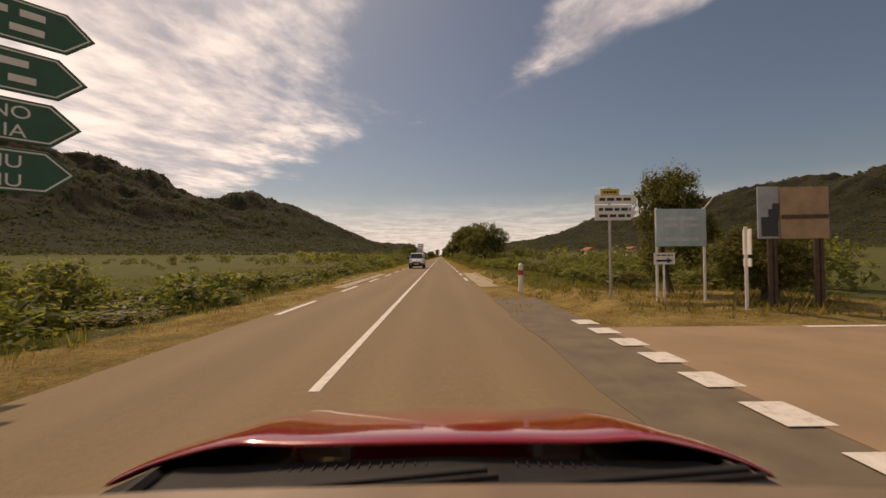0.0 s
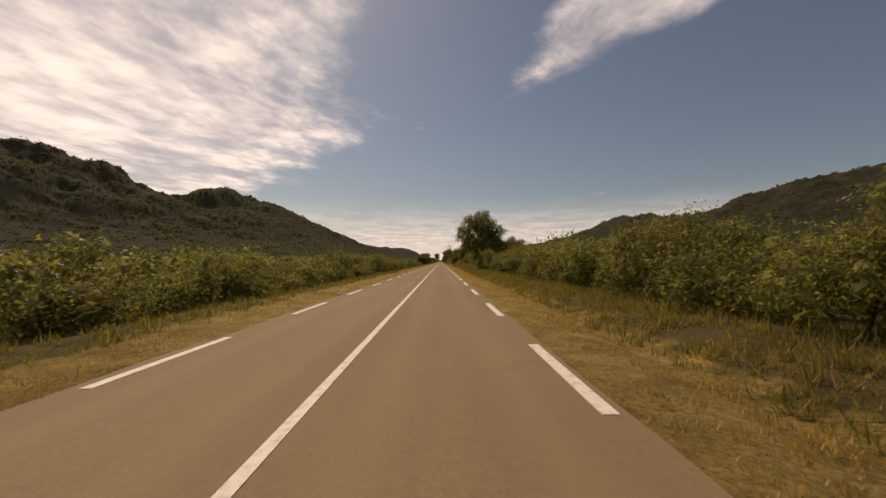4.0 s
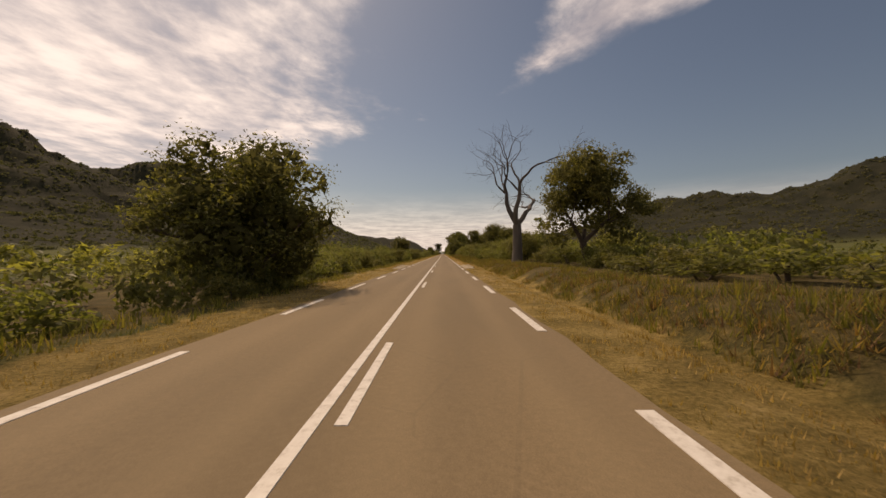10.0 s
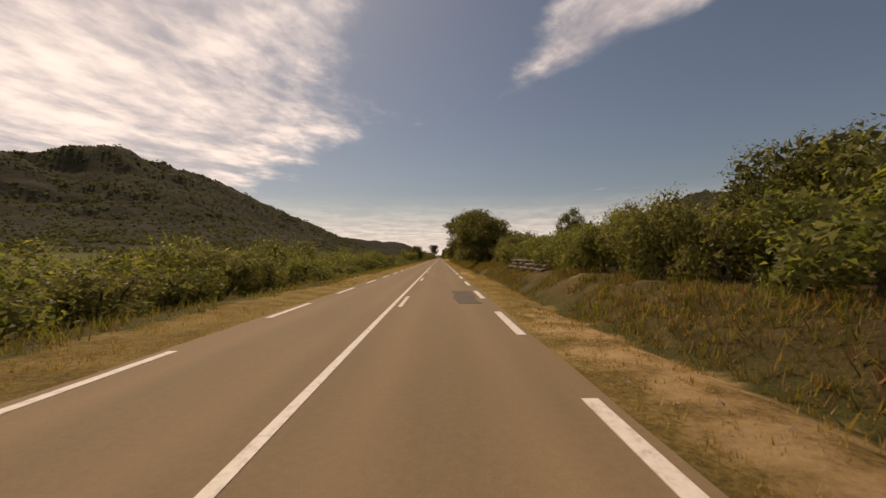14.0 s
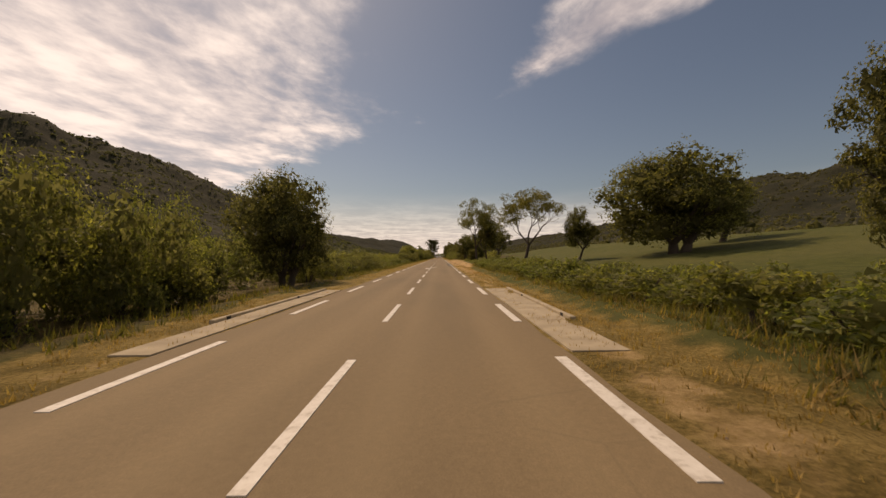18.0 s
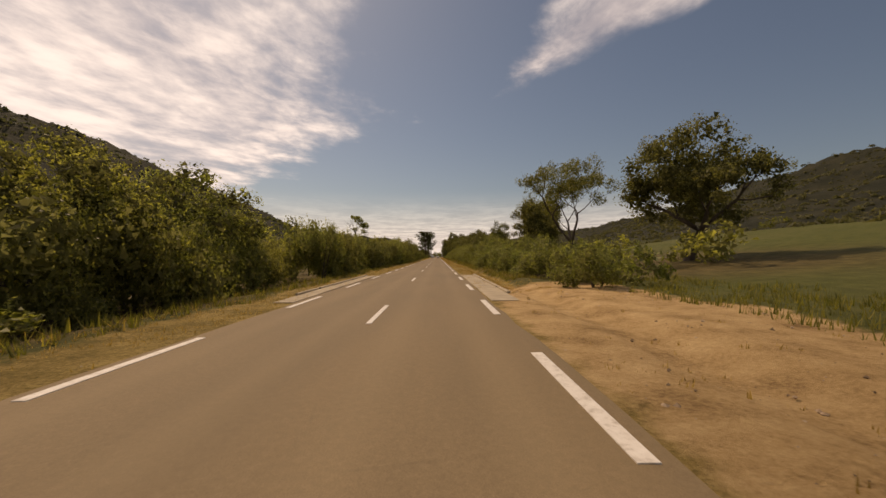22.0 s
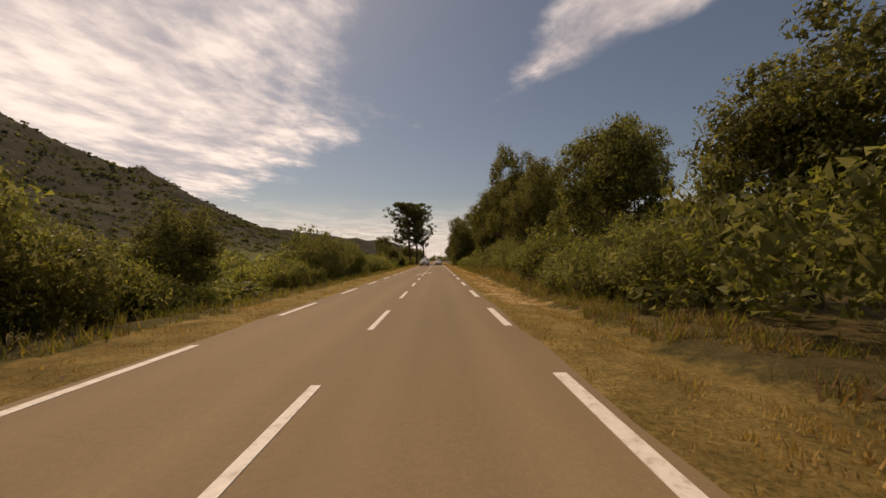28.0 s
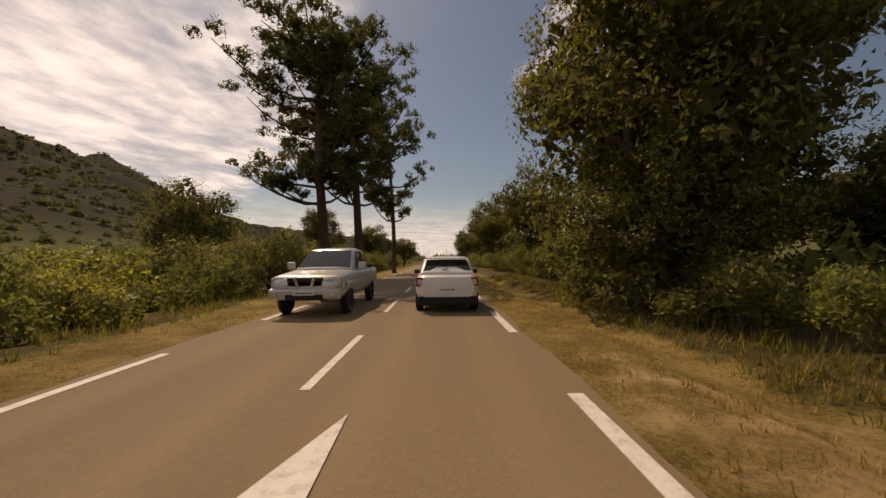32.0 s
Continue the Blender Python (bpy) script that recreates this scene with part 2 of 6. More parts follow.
def ground_material():
    k = Mat("ground_cover", 0.95, 0.0, 0.12)
    fine, mid, wide = k.noise(14, 8, 0.8), k.noise(1.1, 5, 0.6), k.noise(0.07, 5, 0.6)
    meadow = k.ramp(k.math("ADD", k.math("MULTIPLY", fine, 0.5), k.math("MULTIPLY", mid, 0.5)), (0.34, (0.042, 0.052, 0.014)), (0.50, (0.082, 0.092, 0.024)), (0.66, (0.145, 0.138, 0.042)))
    meadow = k.mix(k.ramp(wide, (0.4, (0, 0, 0)), (0.62, (0.4, 0.4, 0.4))), meadow, (0.130, 0.122, 0.046))
    dry = k.ramp(k.math("ADD", k.math("MULTIPLY", fine, 0.6), k.math("MULTIPLY", mid, 0.4)),
                 (0.36, (0.090, 0.068, 0.020)), (0.49, (0.255, 0.182, 0.058)), (0.62, (0.45, 0.325, 0.12)))
    speck = k.noise(24, 4, 0.7)
    dry = k.mix(k.ramp(speck, (0.56, (0, 0, 0)), (0.64, (0.75, 0.75, 0.75))), dry, (0.085, 0.075, 0.020))
    soil = k.ramp(k.math("ADD", k.math("MULTIPLY", fine, 0.5), k.math("MULTIPLY", mid, 0.5)),
                  (0.36, (0.22, 0.135, 0.058)), (0.48, (0.45, 0.30, 0.138)), (0.64, (0.62, 0.44, 0.23)))
    scrub_n = k.noise(0.045, 8, 0.72)
    scrub = k.ramp(scrub_n, (0.36, (0.017, 0.019, 0.011)), (0.5, (0.028, 0.029, 0.016)), (0.66, (0.046, 0.043, 0.024)))
    rock = k.ramp(k.noise(0.018, 9, 0.75), (0.72, (0, 0, 0)), (0.82, (1, 1, 1)))
    scrub = k.mix(k.math("MULTIPLY", rock, k.attr("rocky")), scrub, (0.15, 0.13, 0.105))
    wob = k.math("MULTIPLY", k.math("SUBTRACT", mid, 0.5), 0.9)

    def mask(name):
        r = k.n.new("ShaderNodeMapRange")
        r.interpolation_type = "SMOOTHSTEP"
        r.inputs["From Min"].default_value, r.inputs["From Max"].default_value = 0.35, 0.65
        k.l.new(k.math("ADD", k.attr(name), wob), r.inputs[0])
        return r.outputs[0]

    litter = k.ramp(k.math("ADD", k.math("MULTIPLY", fine, 0.6), k.math("MULTIPLY", mid, 0.4)),
                    (0.36, (0.035, 0.028, 0.013)), (0.49, (0.105, 0.078, 0.034)), (0.63, (0.21, 0.150, 0.062)))
    c = k.mix(k.math("MULTIPLY", k.attr("litter"), 0.85), meadow, litter)
    c = k.mix(mask("dry"), c, dry)
    c = k.mix(mask("dirt"), c, soil)
    c = k.mix(k.attr("hill"), c, scrub)
    k.color(c)
    h = k.math("ADD", k.math("MULTIPLY", fine, 0.12), k.math("MULTIPLY", k.math("MULTIPLY", scrub_n, k.attr("hill")), 5.0))
    return k.bump(h, 0.9, 0.6).m


def bark(name, a, b):
    k = Mat(name, 0.95, 0.0, 0.15)
    n = k.noise(6, 6, 0.7, (1, 1, 0.25))
    k.color(k.ramp(n, (0.3, a), (0.7, b)))
    return k.bump(n, 0.9, 0.05).m


ASPHALT, PAINT, GROUND = asphalt(), road_paint(), ground_material()
TARMAC_PATCH = plain("dark_tarmac", (0.118, 0.098, 0.072), 0.9, 0, 0.25, 4)
CONCRETE = plain("old_concrete", (0.40, 0.33, 0.225), 0.9, 0, 0.22, 1.5)
BARK = bark("grey_brown_bark", (0.035, 0.028, 0.022), (0.13, 0.105, 0.082))
PINE_BARK = bark("pine_bark", (0.04, 0.026, 0.018), (0.14, 0.085, 0.055))
DEADWOOD = bark("bare_wood", (0.05, 0.043, 0.038), (0.17, 0.15, 0.13))
OAK_LEAF = foliage("oak_leaf", (0.062, 0.067, 0.023), (0.128, 0.128, 0.041), (0.22, 0.205, 0.072), 0.5, 0.42)
BUSH_LEAF = foliage("bush_leaf", (0.070, 0.080, 0.024), (0.136, 0.146, 0.046), (0.218, 0.216, 0.076), 0.5, 0.52)
PALE_LEAF = foliage("willow_leaf", (0.105, 0.110, 0.034), (0.195, 0.195, 0.060), (0.31, 0.30, 0.10), 0.55, 0.52)
PINE_LEAF = foliage("pine_needles", (0.034, 0.042, 0.020), (0.074, 0.084, 0.036), (0.13, 0.138, 0.06), 0.6, 0.35)
GRASS_DRY = foliage("dry_grass_blade", (0.20, 0.14, 0.042), (0.34, 0.24, 0.078), (0.48, 0.35, 0.13), 0.8, 0.25)
GRASS_GREEN = foliage("green_grass_blade", (0.075, 0.080, 0.02), (0.145, 0.142, 0.034), (0.24, 0.21, 0.055), 0.7, 0.35)
HILL_LEAF = foliage("hill_scrub_leaf", (0.058, 0.062, 0.034), (0.098, 0.100, 0.054), (0.140, 0.138, 0.072), 0.8, 0.35)
RUST_WEED = foliage("rust_brown_weed", (0.085, 0.055, 0.026), (0.17, 0.105, 0.048), (0.30, 0.195, 0.090), 0.85, 0.3)
WEED = foliage("dry_weed", (0.070, 0.070, 0.022), (0.145, 0.124, 0.040), (0.26, 0.185, 0.068), 0.8, 0.4)
PEBBLE = foliage("pebble", (0.16, 0.115, 0.07), (0.30, 0.225, 0.14), (0.46, 0.38, 0.27), 0.9, 0.0)
# leaves deep inside a bush or crown, too many to tell apart, their base colour darkened for the shade in there; size:
# how many noise cells to the unit


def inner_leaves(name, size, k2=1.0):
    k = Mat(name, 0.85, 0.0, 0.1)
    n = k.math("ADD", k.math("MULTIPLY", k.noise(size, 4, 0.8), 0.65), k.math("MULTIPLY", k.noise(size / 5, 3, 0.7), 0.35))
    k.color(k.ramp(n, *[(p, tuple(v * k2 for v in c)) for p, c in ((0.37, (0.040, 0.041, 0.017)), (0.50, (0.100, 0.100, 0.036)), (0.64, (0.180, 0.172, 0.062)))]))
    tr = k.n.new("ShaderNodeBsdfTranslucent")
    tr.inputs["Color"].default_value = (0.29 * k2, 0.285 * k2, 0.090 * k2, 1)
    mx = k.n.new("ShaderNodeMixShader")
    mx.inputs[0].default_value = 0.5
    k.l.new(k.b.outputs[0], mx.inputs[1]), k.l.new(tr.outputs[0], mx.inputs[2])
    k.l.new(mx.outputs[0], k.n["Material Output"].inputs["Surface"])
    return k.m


# the crown copy is darker still: shade inside the tree put into colour
INNER_SHADE, CROWN_SHADE = inner_leaves("inner_leaves", 60), inner_leaves("inner_crown_leaves", 200, 0.58)


# ---- ground ----
def mesh_object(name, verts, faces, mats, parent=None, label="", smooth=False, face_mats=None):
    me = bpy.data.meshes.new(name)
    me.from_pydata([tuple(v) for v in verts], [], [tuple(f) for f in faces])
    for m in mats if isinstance(mats, (list, tuple)) else [mats]:
        me.materials.append(m)
    if smooth:
        me.polygons.foreach_set("use_smooth", [True] * len(me.polygons))
    if face_mats is not None:
        me.polygons.foreach_set("material_index", face_mats)
    me.update()
    ob = new(name, me)
    if parent is not None:
        ob.parent = parent
    if label:
        ob["label"] = label
    return ob


def part(name, bm, material, parent, label="", smooth=False):
    """One mesh object from a bmesh, under a thing or a part."""
    me = bpy.data.meshes.new(name)
    bm.to_mesh(me)
    bm.free()
    for m in material if isinstance(material, (list, tuple)) else [material]:
        me.materials.append(m)
    if smooth:
        me.polygons.foreach_set("use_smooth", [True] * len(me.polygons))
    ob = new(name, me)
    ob.parent = parent
    if label:
        ob["label"] = label
    return ob


def lattice(x, y, scale, seed):
    """Smooth value noise, 0 to 1, on numpy arrays."""
    x, y = x / scale, y / scale
    xi, yi = np.floor(x).astype(np.int64), np.floor(y).astype(np.int64)
    fx, fy = x - xi, y - yi
    fx, fy = fx * fx * (3 - 2 * fx), fy * fy * (3 - 2 * fy)

    def h(a, b):
        n = (a * 374761393 + b * 668265263 + seed * 974711) & 0x7FFFFFFF
        n = ((n ^ (n >> 13)) * 1274126177) & 0x7FFFFFFF
        return ((n ^ (n >> 16)) & 0xFFFF) / 65535.0

    return ((h(xi, yi) * (1 - fx) + h(xi + 1, yi) * fx) * (1 - fy) + (h(xi, yi + 1) * (1 - fx) + h(xi + 1, yi + 1) * fx) * fy)


def step(v, a, b):
    q = np.clip((v - a) / (b - a), 0, 1)
    return q * q * (3 - 2 * q)


LEFT_RIDGE = [(-1500, 250, 290), (-1050, 640, 275), (-812, 888, 256), (-707, 948, 216), (-598, 1040, 163), (-551, 1110, 190),
              (-478, 1269, 166), (-520, 1480, 150), (-578, 1634, 176), (-632, 1816, 146), (-578, 2016, 122), (-392, 2400, 98), (-120, 3000, 85), (300, 3700, 100)]
RIGHT_RIDGE = [(1300, 100, 170), (900, 450, 150), (753, 763, 160), (508, 915, 97), (470, 1000, 104), (495, 1210, 118), (560, 1500, 120),
               (450, 1900, 84), (330, 2500, 78), (250, 3300, 85)]


def ridge(x, y, crest, width):
    best = np.zeros_like(x)
    for (ax, ay, az), (bx, by, bz) in zip(crest, crest[1:]):
        dx, dy = bx - ax, by - ay
        q = np.clip(((x - ax) * dx + (y - ay) * dy) / (dx * dx + dy * dy), 0, 1)
        d = np.hypot(x - ax - q * dx, y - ay - q * dy)
        best = np.maximum(best, (az + q * (bz - az)) * np.exp(-((d / width) ** 1.45)))
    return best


def bank(y):
    """How high the bank beside the right verge stands along the road."""
    return (0.5 * step(y, 388, 402) * (1 - step(y, 545, 560)) + 0.22 * step(y, 446, 456) * (1 - step(y, 545, 560)) + 0.7 * step(y, 205, 225) * (1 - step(y, 262, 285))
            + 0.35 * step(y, 912, 920) * (1 - step(y, 932, 945)) + 0.5 * step(y, 312, 330) * (1 - step(y, 380, 395)))


def height(x, y):
    ax = np.abs(x)
    far = step(ax, 35, 230)
    rough = lattice(x, y, 90, 3) * 0.5 + lattice(x, y, 37, 5) * 0.3 + lattice(x, y, 15, 7) * 0.2
    hills = np.maximum(ridge(x, y, LEFT_RIDGE, 235), ridge(x, y, RIGHT_RIDGE, 210))
    z = far * (hills * (0.75 + 0.40 * rough) + 3.0 * (rough - 0.5))
    z = np.where((ax < 60) & (y < 2200), z, z + 0.0)
    verge = step(ax, 3.3, 5.0)
    z = z + verge * (0.22 * (lattice(x, y, 2.3, 11) - 0.5) + 0.10 * (lattice(x, y, 0.8, 13) - 0.5))
    # shallow ditch and the bank on the right
    z = z - 0.22 * step(x, 4.2, 5.0) * (1 - step(x, 5.2, 6.2))
    z = z + np.where(x > 0, bank(y) * step(x, 4.9, 7.2), 0)
    # the meadow that climbs on the right, and the lower fields on the left
    z = z + np.where(x > 0, 6.0 * step(x, 12, 75) * step(y, 585, 640) * (1 - step(y, 800, 900)), 0)
    z = z - np.where(x < 0, 0.5 * step(-x, 5, 9), 0)
    z = np.where(((x > -2.9) & (x < 3.0)) | ((x > 0) & (x < 62) & (y < 7.3)), -0.10, z - 0.015)
    return z


def steps_of(*runs):
    out = []
    for a, b, n in runs:
        out += list(np.linspace(a, b, n, endpoint=False))
    return np.array(out)


gx = steps_of((-2600, -1000, 20), (-1000, -60, 72), (-60, -13, 15), (-13, -2.96, 20), (-2.96, 3.05, 4), (3.05, 13, 22), (13, 60, 15), (60, 1000, 72), (1000, 2601, 20))
gy = steps_of((-400, -20, 14), (-20, 1010, 440), (1010, 2400, 110), (2400, 4900, 30))
GX, GY = np.meshgrid(gx, gy)
GZ = height(GX, GY)
nx, ny = len(gx), len(gy)
idx = np.arange(nx * ny).reshape(ny, nx)
quads = np.stack([idx[:-1, :-1], idx[:-1, 1:], idx[1:, 1:], idx[1:, :-1]], -1).reshape(-1, 4)
ground = mesh_object("ground", np.stack([GX, GY, GZ], -1).reshape(-1, 3).tolist(), quads.tolist(), GROUND, smooth=True)
tagged(ground, "dry verges, green meadow and scrub-covered hills beside the road", "ground", kind="structure")


def cover(name, values):
    a = ground.data.attributes.new(name, "FLOAT", "POINT")
    a.data.foreach_set("value", values.astype(np.float32).ravel())


def box_mask(x0, x1, y0, y1, soft=1.2):
    return step(GX, x0 - soft, x0 + soft) * (1 - step(GX, x1 - soft, x1 + soft)) * step(GY, y0 - soft * 2, y0 + soft * 2) * (1 - step(GY, y1 - soft * 2, y1 + soft * 2))


aside = np.where(GX > 0, GX, -GX)
wide_verge = 4.3 + 0.9 * lattice(GX * 0, GY, 30, 21) + np.where(GX > 0, 0.45, -0.15) - np.where(GX > 0, 0.7 * step(GY, 380, 395) * (1 - step(GY, 545, 560)), 0)
thicket = np.where(GX > 0, step(GX, 4.5, 6) * (1 - step(GX, 26, 40)) * step(GY, 60, 70) * (1 - step(GY, 590, 604) * (1 - step(GY, 745, 755))), step(-GX, 4.5, 6) * (1 - step(-GX, 26, 40)) * step(GY, 80, 95))
cover("litter", thicket)
cover("dry", np.maximum(np.where(GY < 1300, 1 - step(aside, wide_verge - 1.0, wide_verge + 1.4), 0) * 0.95 + 0.05, 0.8 * box_mask(3, 14, 4, 17)))
dirt = 0.62 * (1 - step(np.abs(GX - 3.55), 0.25, 1.0)) * lattice(GX * 0, GY, 14, 23)
dirt = np.maximum(dirt, 0.45 * (1 - step(np.abs(GX + 3.45), 0.1, 0.6)) * lattice(GX * 0, GY, 11, 25))
for x0, x1, y0, y1, k in ((3.2, 13, 291, 311, 1.0), (3.2, 6.2, 99, 122, 0.9), (3.2, 7.0, 655, 712, 1.0), (3.2, 9.5, 712, 748, 1.0),
                          (3.2, 5.2, 628, 656, 0.8), (3.2, 5.6, 900, 985, 0.66), (6.2, 7.6, 914, 930, 0.9), (3.2, 5.4, 196, 250, 0.7), (6.4, 7.8, 440, 540, 0.5),
                          (3.2, 5.0, 424, 470, 0.7), (4.5, 40, -6, 5.5, 1.0), (3.2, 5.0, 565, 600, 0.5)):
    dirt = np.maximum(dirt, k * box_mask(x0, x1, y0, y1))
cover("dirt", dirt)
hill = step(np.abs(GX), 60, 190) * step(GZ, 3, 14)
cover("hill", np.maximum(hill, step(GY, 1250, 1500)))
cover("rocky", step(GZ, 60, 150))


# ---- road ----
road = tagged(new("road"), "worn sun-bleached two-lane asphalt road with white markings", "road", kind="structure")
ROAD_L, ROAD_R, Y0, Y1 = -2.97, 3.06, -60.0, 1500.0
ys = np.concatenate([np.arange(Y0, 1010, 1.5), np.arange(1010, Y1, 20)])
rv, rf = [], []
rng = random.Random(4)
for i, y in enumerate(ys):
    wl_, wr_ = rng.uniform(-0.09, 0.04), rng.uniform(-0.04, 0.09)
    for x, z in ((ROAD_L + wl_, -0.12), (ROAD_L + wl_ + 0.02, -0.012), (ROAD_L + 0.25, 0.0), (0.0, 0.012), (ROAD_R - 0.25, 0.0), (ROAD_R + wr_ - 0.02, -0.012), (ROAD_R + wr_, -0.12)):
        rv.append((x, y, z))
    if i:
        a = (i - 1) * 7
        rf += [(a + j, a + j + 1, a + j + 8, a + j + 7) for j in range(6)]
mesh_object("carriageway", rv, rf, ASPHALT, road)

_slab_cache = {}


def slab_mesh(name, w, l, th, mat):
    """A thin plate, far end at y = 0, with chamfered rim."""
    key = (name, round(w, 3), round(l, 3), th)
    if key not in _slab_cache:
        c = min(0.008, th)
        v = [(-w / 2, -l, -0.02), (w / 2, -l, -0.02), (w / 2, 0, -0.02), (-w / 2, 0, -0.02)]
        v += [(-w / 2 + c, -l + c, th), (w / 2 - c, -l + c, th), (w / 2 - c, -c, th), (-w / 2 + c, -c, th)]
        f = [(4, 5, 6, 7), (0, 1, 5, 4), (1, 2, 6, 5), (2, 3, 7, 6), (3, 0, 4, 7)]
        me = bpy.data.meshes.new(name)
        me.from_pydata(v, [], f)
        me.materials.append(mat)
        _slab_cache[key] = me
    return _slab_cache[key]


def dash(name, x, far, length, width, z=0.0):
    ob = new(name, slab_mesh(name, width, length, 0.004, PAINT))
    ob.location, ob.parent = (x, far, 0.004 + 0.012 * max(0.0, 1 - abs(x) / 2.9) + z), road
    return ob


def spread(anchors, period):
    """Far ends of dashes: through the anchors, evenly filled between them."""
    out = []
    for a, b in zip(anchors, anchors[1:]):
        n = max(1, round((b - a) / period))
        out += [a + (b - a) * i / n for i in range(n)]
    return out + [anchors[-1]]


RIGHT_LINE, LEFT_LINE = 2.84, -2.70
right_far = [24.9, 37.4, 73.4, 110.0, 210.8, 242.1, 273.8, 305.8, 337.9, 364.2, 401.2, 432.1, 468.4, 572.6, 604.5, 639.5, 676.7, 707.1, 734.1, 766.9,
             792.1, 817.7, 893.9, 919.2, 945.3, 964.6, 983.7, 1090]
left_far = [12.4, 43.3, 74.3, 105.5, 210.0, 241.9, 305.6, 333.7, 365.4, 401.4, 433.0, 464.5, 569.6, 605.7, 641.5, 671.8, 703.5, 735.4, 762.7, 794.1,
            895.7, 921.2, 947.5, 966.0, 985.6, 1090]
for y in spread(right_far, 6.28):
    dash("edge_line_dash", RIGHT_LINE, y, 2.95, 0.17)
for y in spread(left_far, 6.28):
    dash("edge_line_dash", LEFT_LINE + 0.24 * math.exp(-(((y - 607) / 22) ** 2)) + 0.12 * math.exp(-(((y - 366) / 20) ** 2)), y, 2.95, 0.15)
for y in range(0, 9):
    dash("centre_line", 0.0, 4.0 + (y + 1) * 57.2, 57.2, 0.125)
for y in spread([243.7, 268.96, 307.4, 334.1, 372.1, 398.3, 435.7, 472.4, 509.5], 12.56):
    dash("warning_dash", 0.24, y, 2.9, 0.12)
for y in spread([523.0, 552.5, 569.7, 604.4, 640.3], 6.0):
    dash("centre_line_dash", 0.0, y, 2.95, 0.125)
for y in spread([652.0, 664.4, 676.7, 713.8, 739.5, 766.5, 792.2, 817.6, 868.2], 12.56):
    dash("centre_line_dash", 0.0, y, 2.95, 0.125)
for y in spread([874.5, 893.5, 918.8, 943.6, 962.8, 986.8, 1090.0], 6.2):
    dash("centre_line_dash", 0.0, y, 2.95, 0.125)


# ---- plants ----
import collections

def leaf_tris(points, normals, size, rnd, long=1.7, wild=0.9):
    """Pointed leaves at the points, tilted about the normals."""
    n = len(points)
    nn = normals + wild * rnd.normal(size=(n, 3))
    nn /= np.linalg.norm(nn, axis=1, keepdims=True) + 1e-9
    t = np.cross(nn, rnd.normal(size=(n, 3)))
    t /= np.linalg.norm(t, axis=1, keepdims=True) + 1e-9
    b = np.cross(nn, t)
    s = size * rnd.uniform(0.55, 1.35, (n, 1))
    p0 = points - t * s * long * 0.5 - b * s * 0.40
    p1 = points - t * s * long * 0.28 + b * s * 0.55
    p2 = points + t * s * long * 0.55 - nn * s * 0.15
    return np.stack([p0, p1, p2], 1).reshape(-1, 3), np.arange(n * 3).reshape(n, 3)


def ball_dirs(n, rnd, low=-1.0):
    d = rnd.normal(size=(n * 3 + 8, 3))
    d /= np.linalg.norm(d, axis=1, keepdims=True)
    return d[d[:, 2] > low][:n]


def clump(centre, radii, leaves, leaf, rnd, inner=50, tufts=6, low=-0.6, long=1.7, inner_size=0.28, ragged=0.72):
    """The leaves of one lobe: tufts that stand out of it, a loose shell and coarse shaded sprays inside."""
    c, r = np.array(centre, float), np.array(radii, float)
    pieces = []
    if inner:
        d = ball_dirs(inner, rnd)
        p = c + d * r * (rnd.uniform(0.15, 1.0, (len(d), 1)) ** 0.5) * 0.68
        pieces.append((*leaf_tris(p, d, inner_size * float(r.mean()), rnd, 1.25, 0.6), True))
    pts, nor = [], []
    td = ball_dirs(tufts, rnd, low)
    each = max(4, int(leaves * 0.62 / max(1, len(td))))
    for q in td:
        tr = r * rnd.uniform(0.26, 0.46)
        d = ball_dirs(each, rnd)
        pts.append(c + q * r * rnd.uniform(ragged - 0.1, ragged + 0.06) + d * tr * rnd.uniform(0.25, 1.0, (len(d), 1)) ** 0.6)
        nor.append(d * 0.7 + q * 0.6)
    d = ball_dirs(max(4, int(leaves * 0.38)), rnd, low)
    pts.append(c + d * r * rnd.uniform(0.50, 0.86, (len(d), 1)))
    nor.append(d)
    pieces.append(leaf_tris(np.concatenate(pts), np.concatenate(nor) + np.array([0, 0, 0.25]), leaf, rnd, long))
    return pieces


def joined(pieces):
    vs, fs, base = [], [], 0
    for v, f, *_ in pieces:
        vs.append(v)
        fs.append(np.asarray(f) + base)
        base += len(v)
    return np.concatenate(vs), np.concatenate(fs)


def inner_flags(pieces):
    """1 for the inner sprays with shade in their colour, 0 for the outer leaves."""
    return np.concatenate([np.full(len(p[1]), 1 if len(p) > 2 else 0) for p in pieces])


def tri_mesh(name, v, f, mats, flags=None):
    """A mesh of triangles only, from arrays."""
    me = bpy.data.meshes.new(name)
    f = np.ascontiguousarray(f, dtype=np.int32)
    me.vertices.add(len(v)), me.loops.add(f.size), me.polygons.add(len(f))
    me.vertices.foreach_set("co", np.ascontiguousarray(v, dtype=np.float32).ravel())
    me.loops.foreach_set("vertex_index", f.ravel())
    me.polygons.foreach_set("loop_start", np.arange(0, f.size, 3, dtype=np.int32))
    for m in mats:
        me.materials.append(m)
    if flags is not None:
        me.polygons.foreach_set("material_index", np.ascontiguousarray(flags, dtype=np.int32))
    me.update(calc_edges=True)
    return me


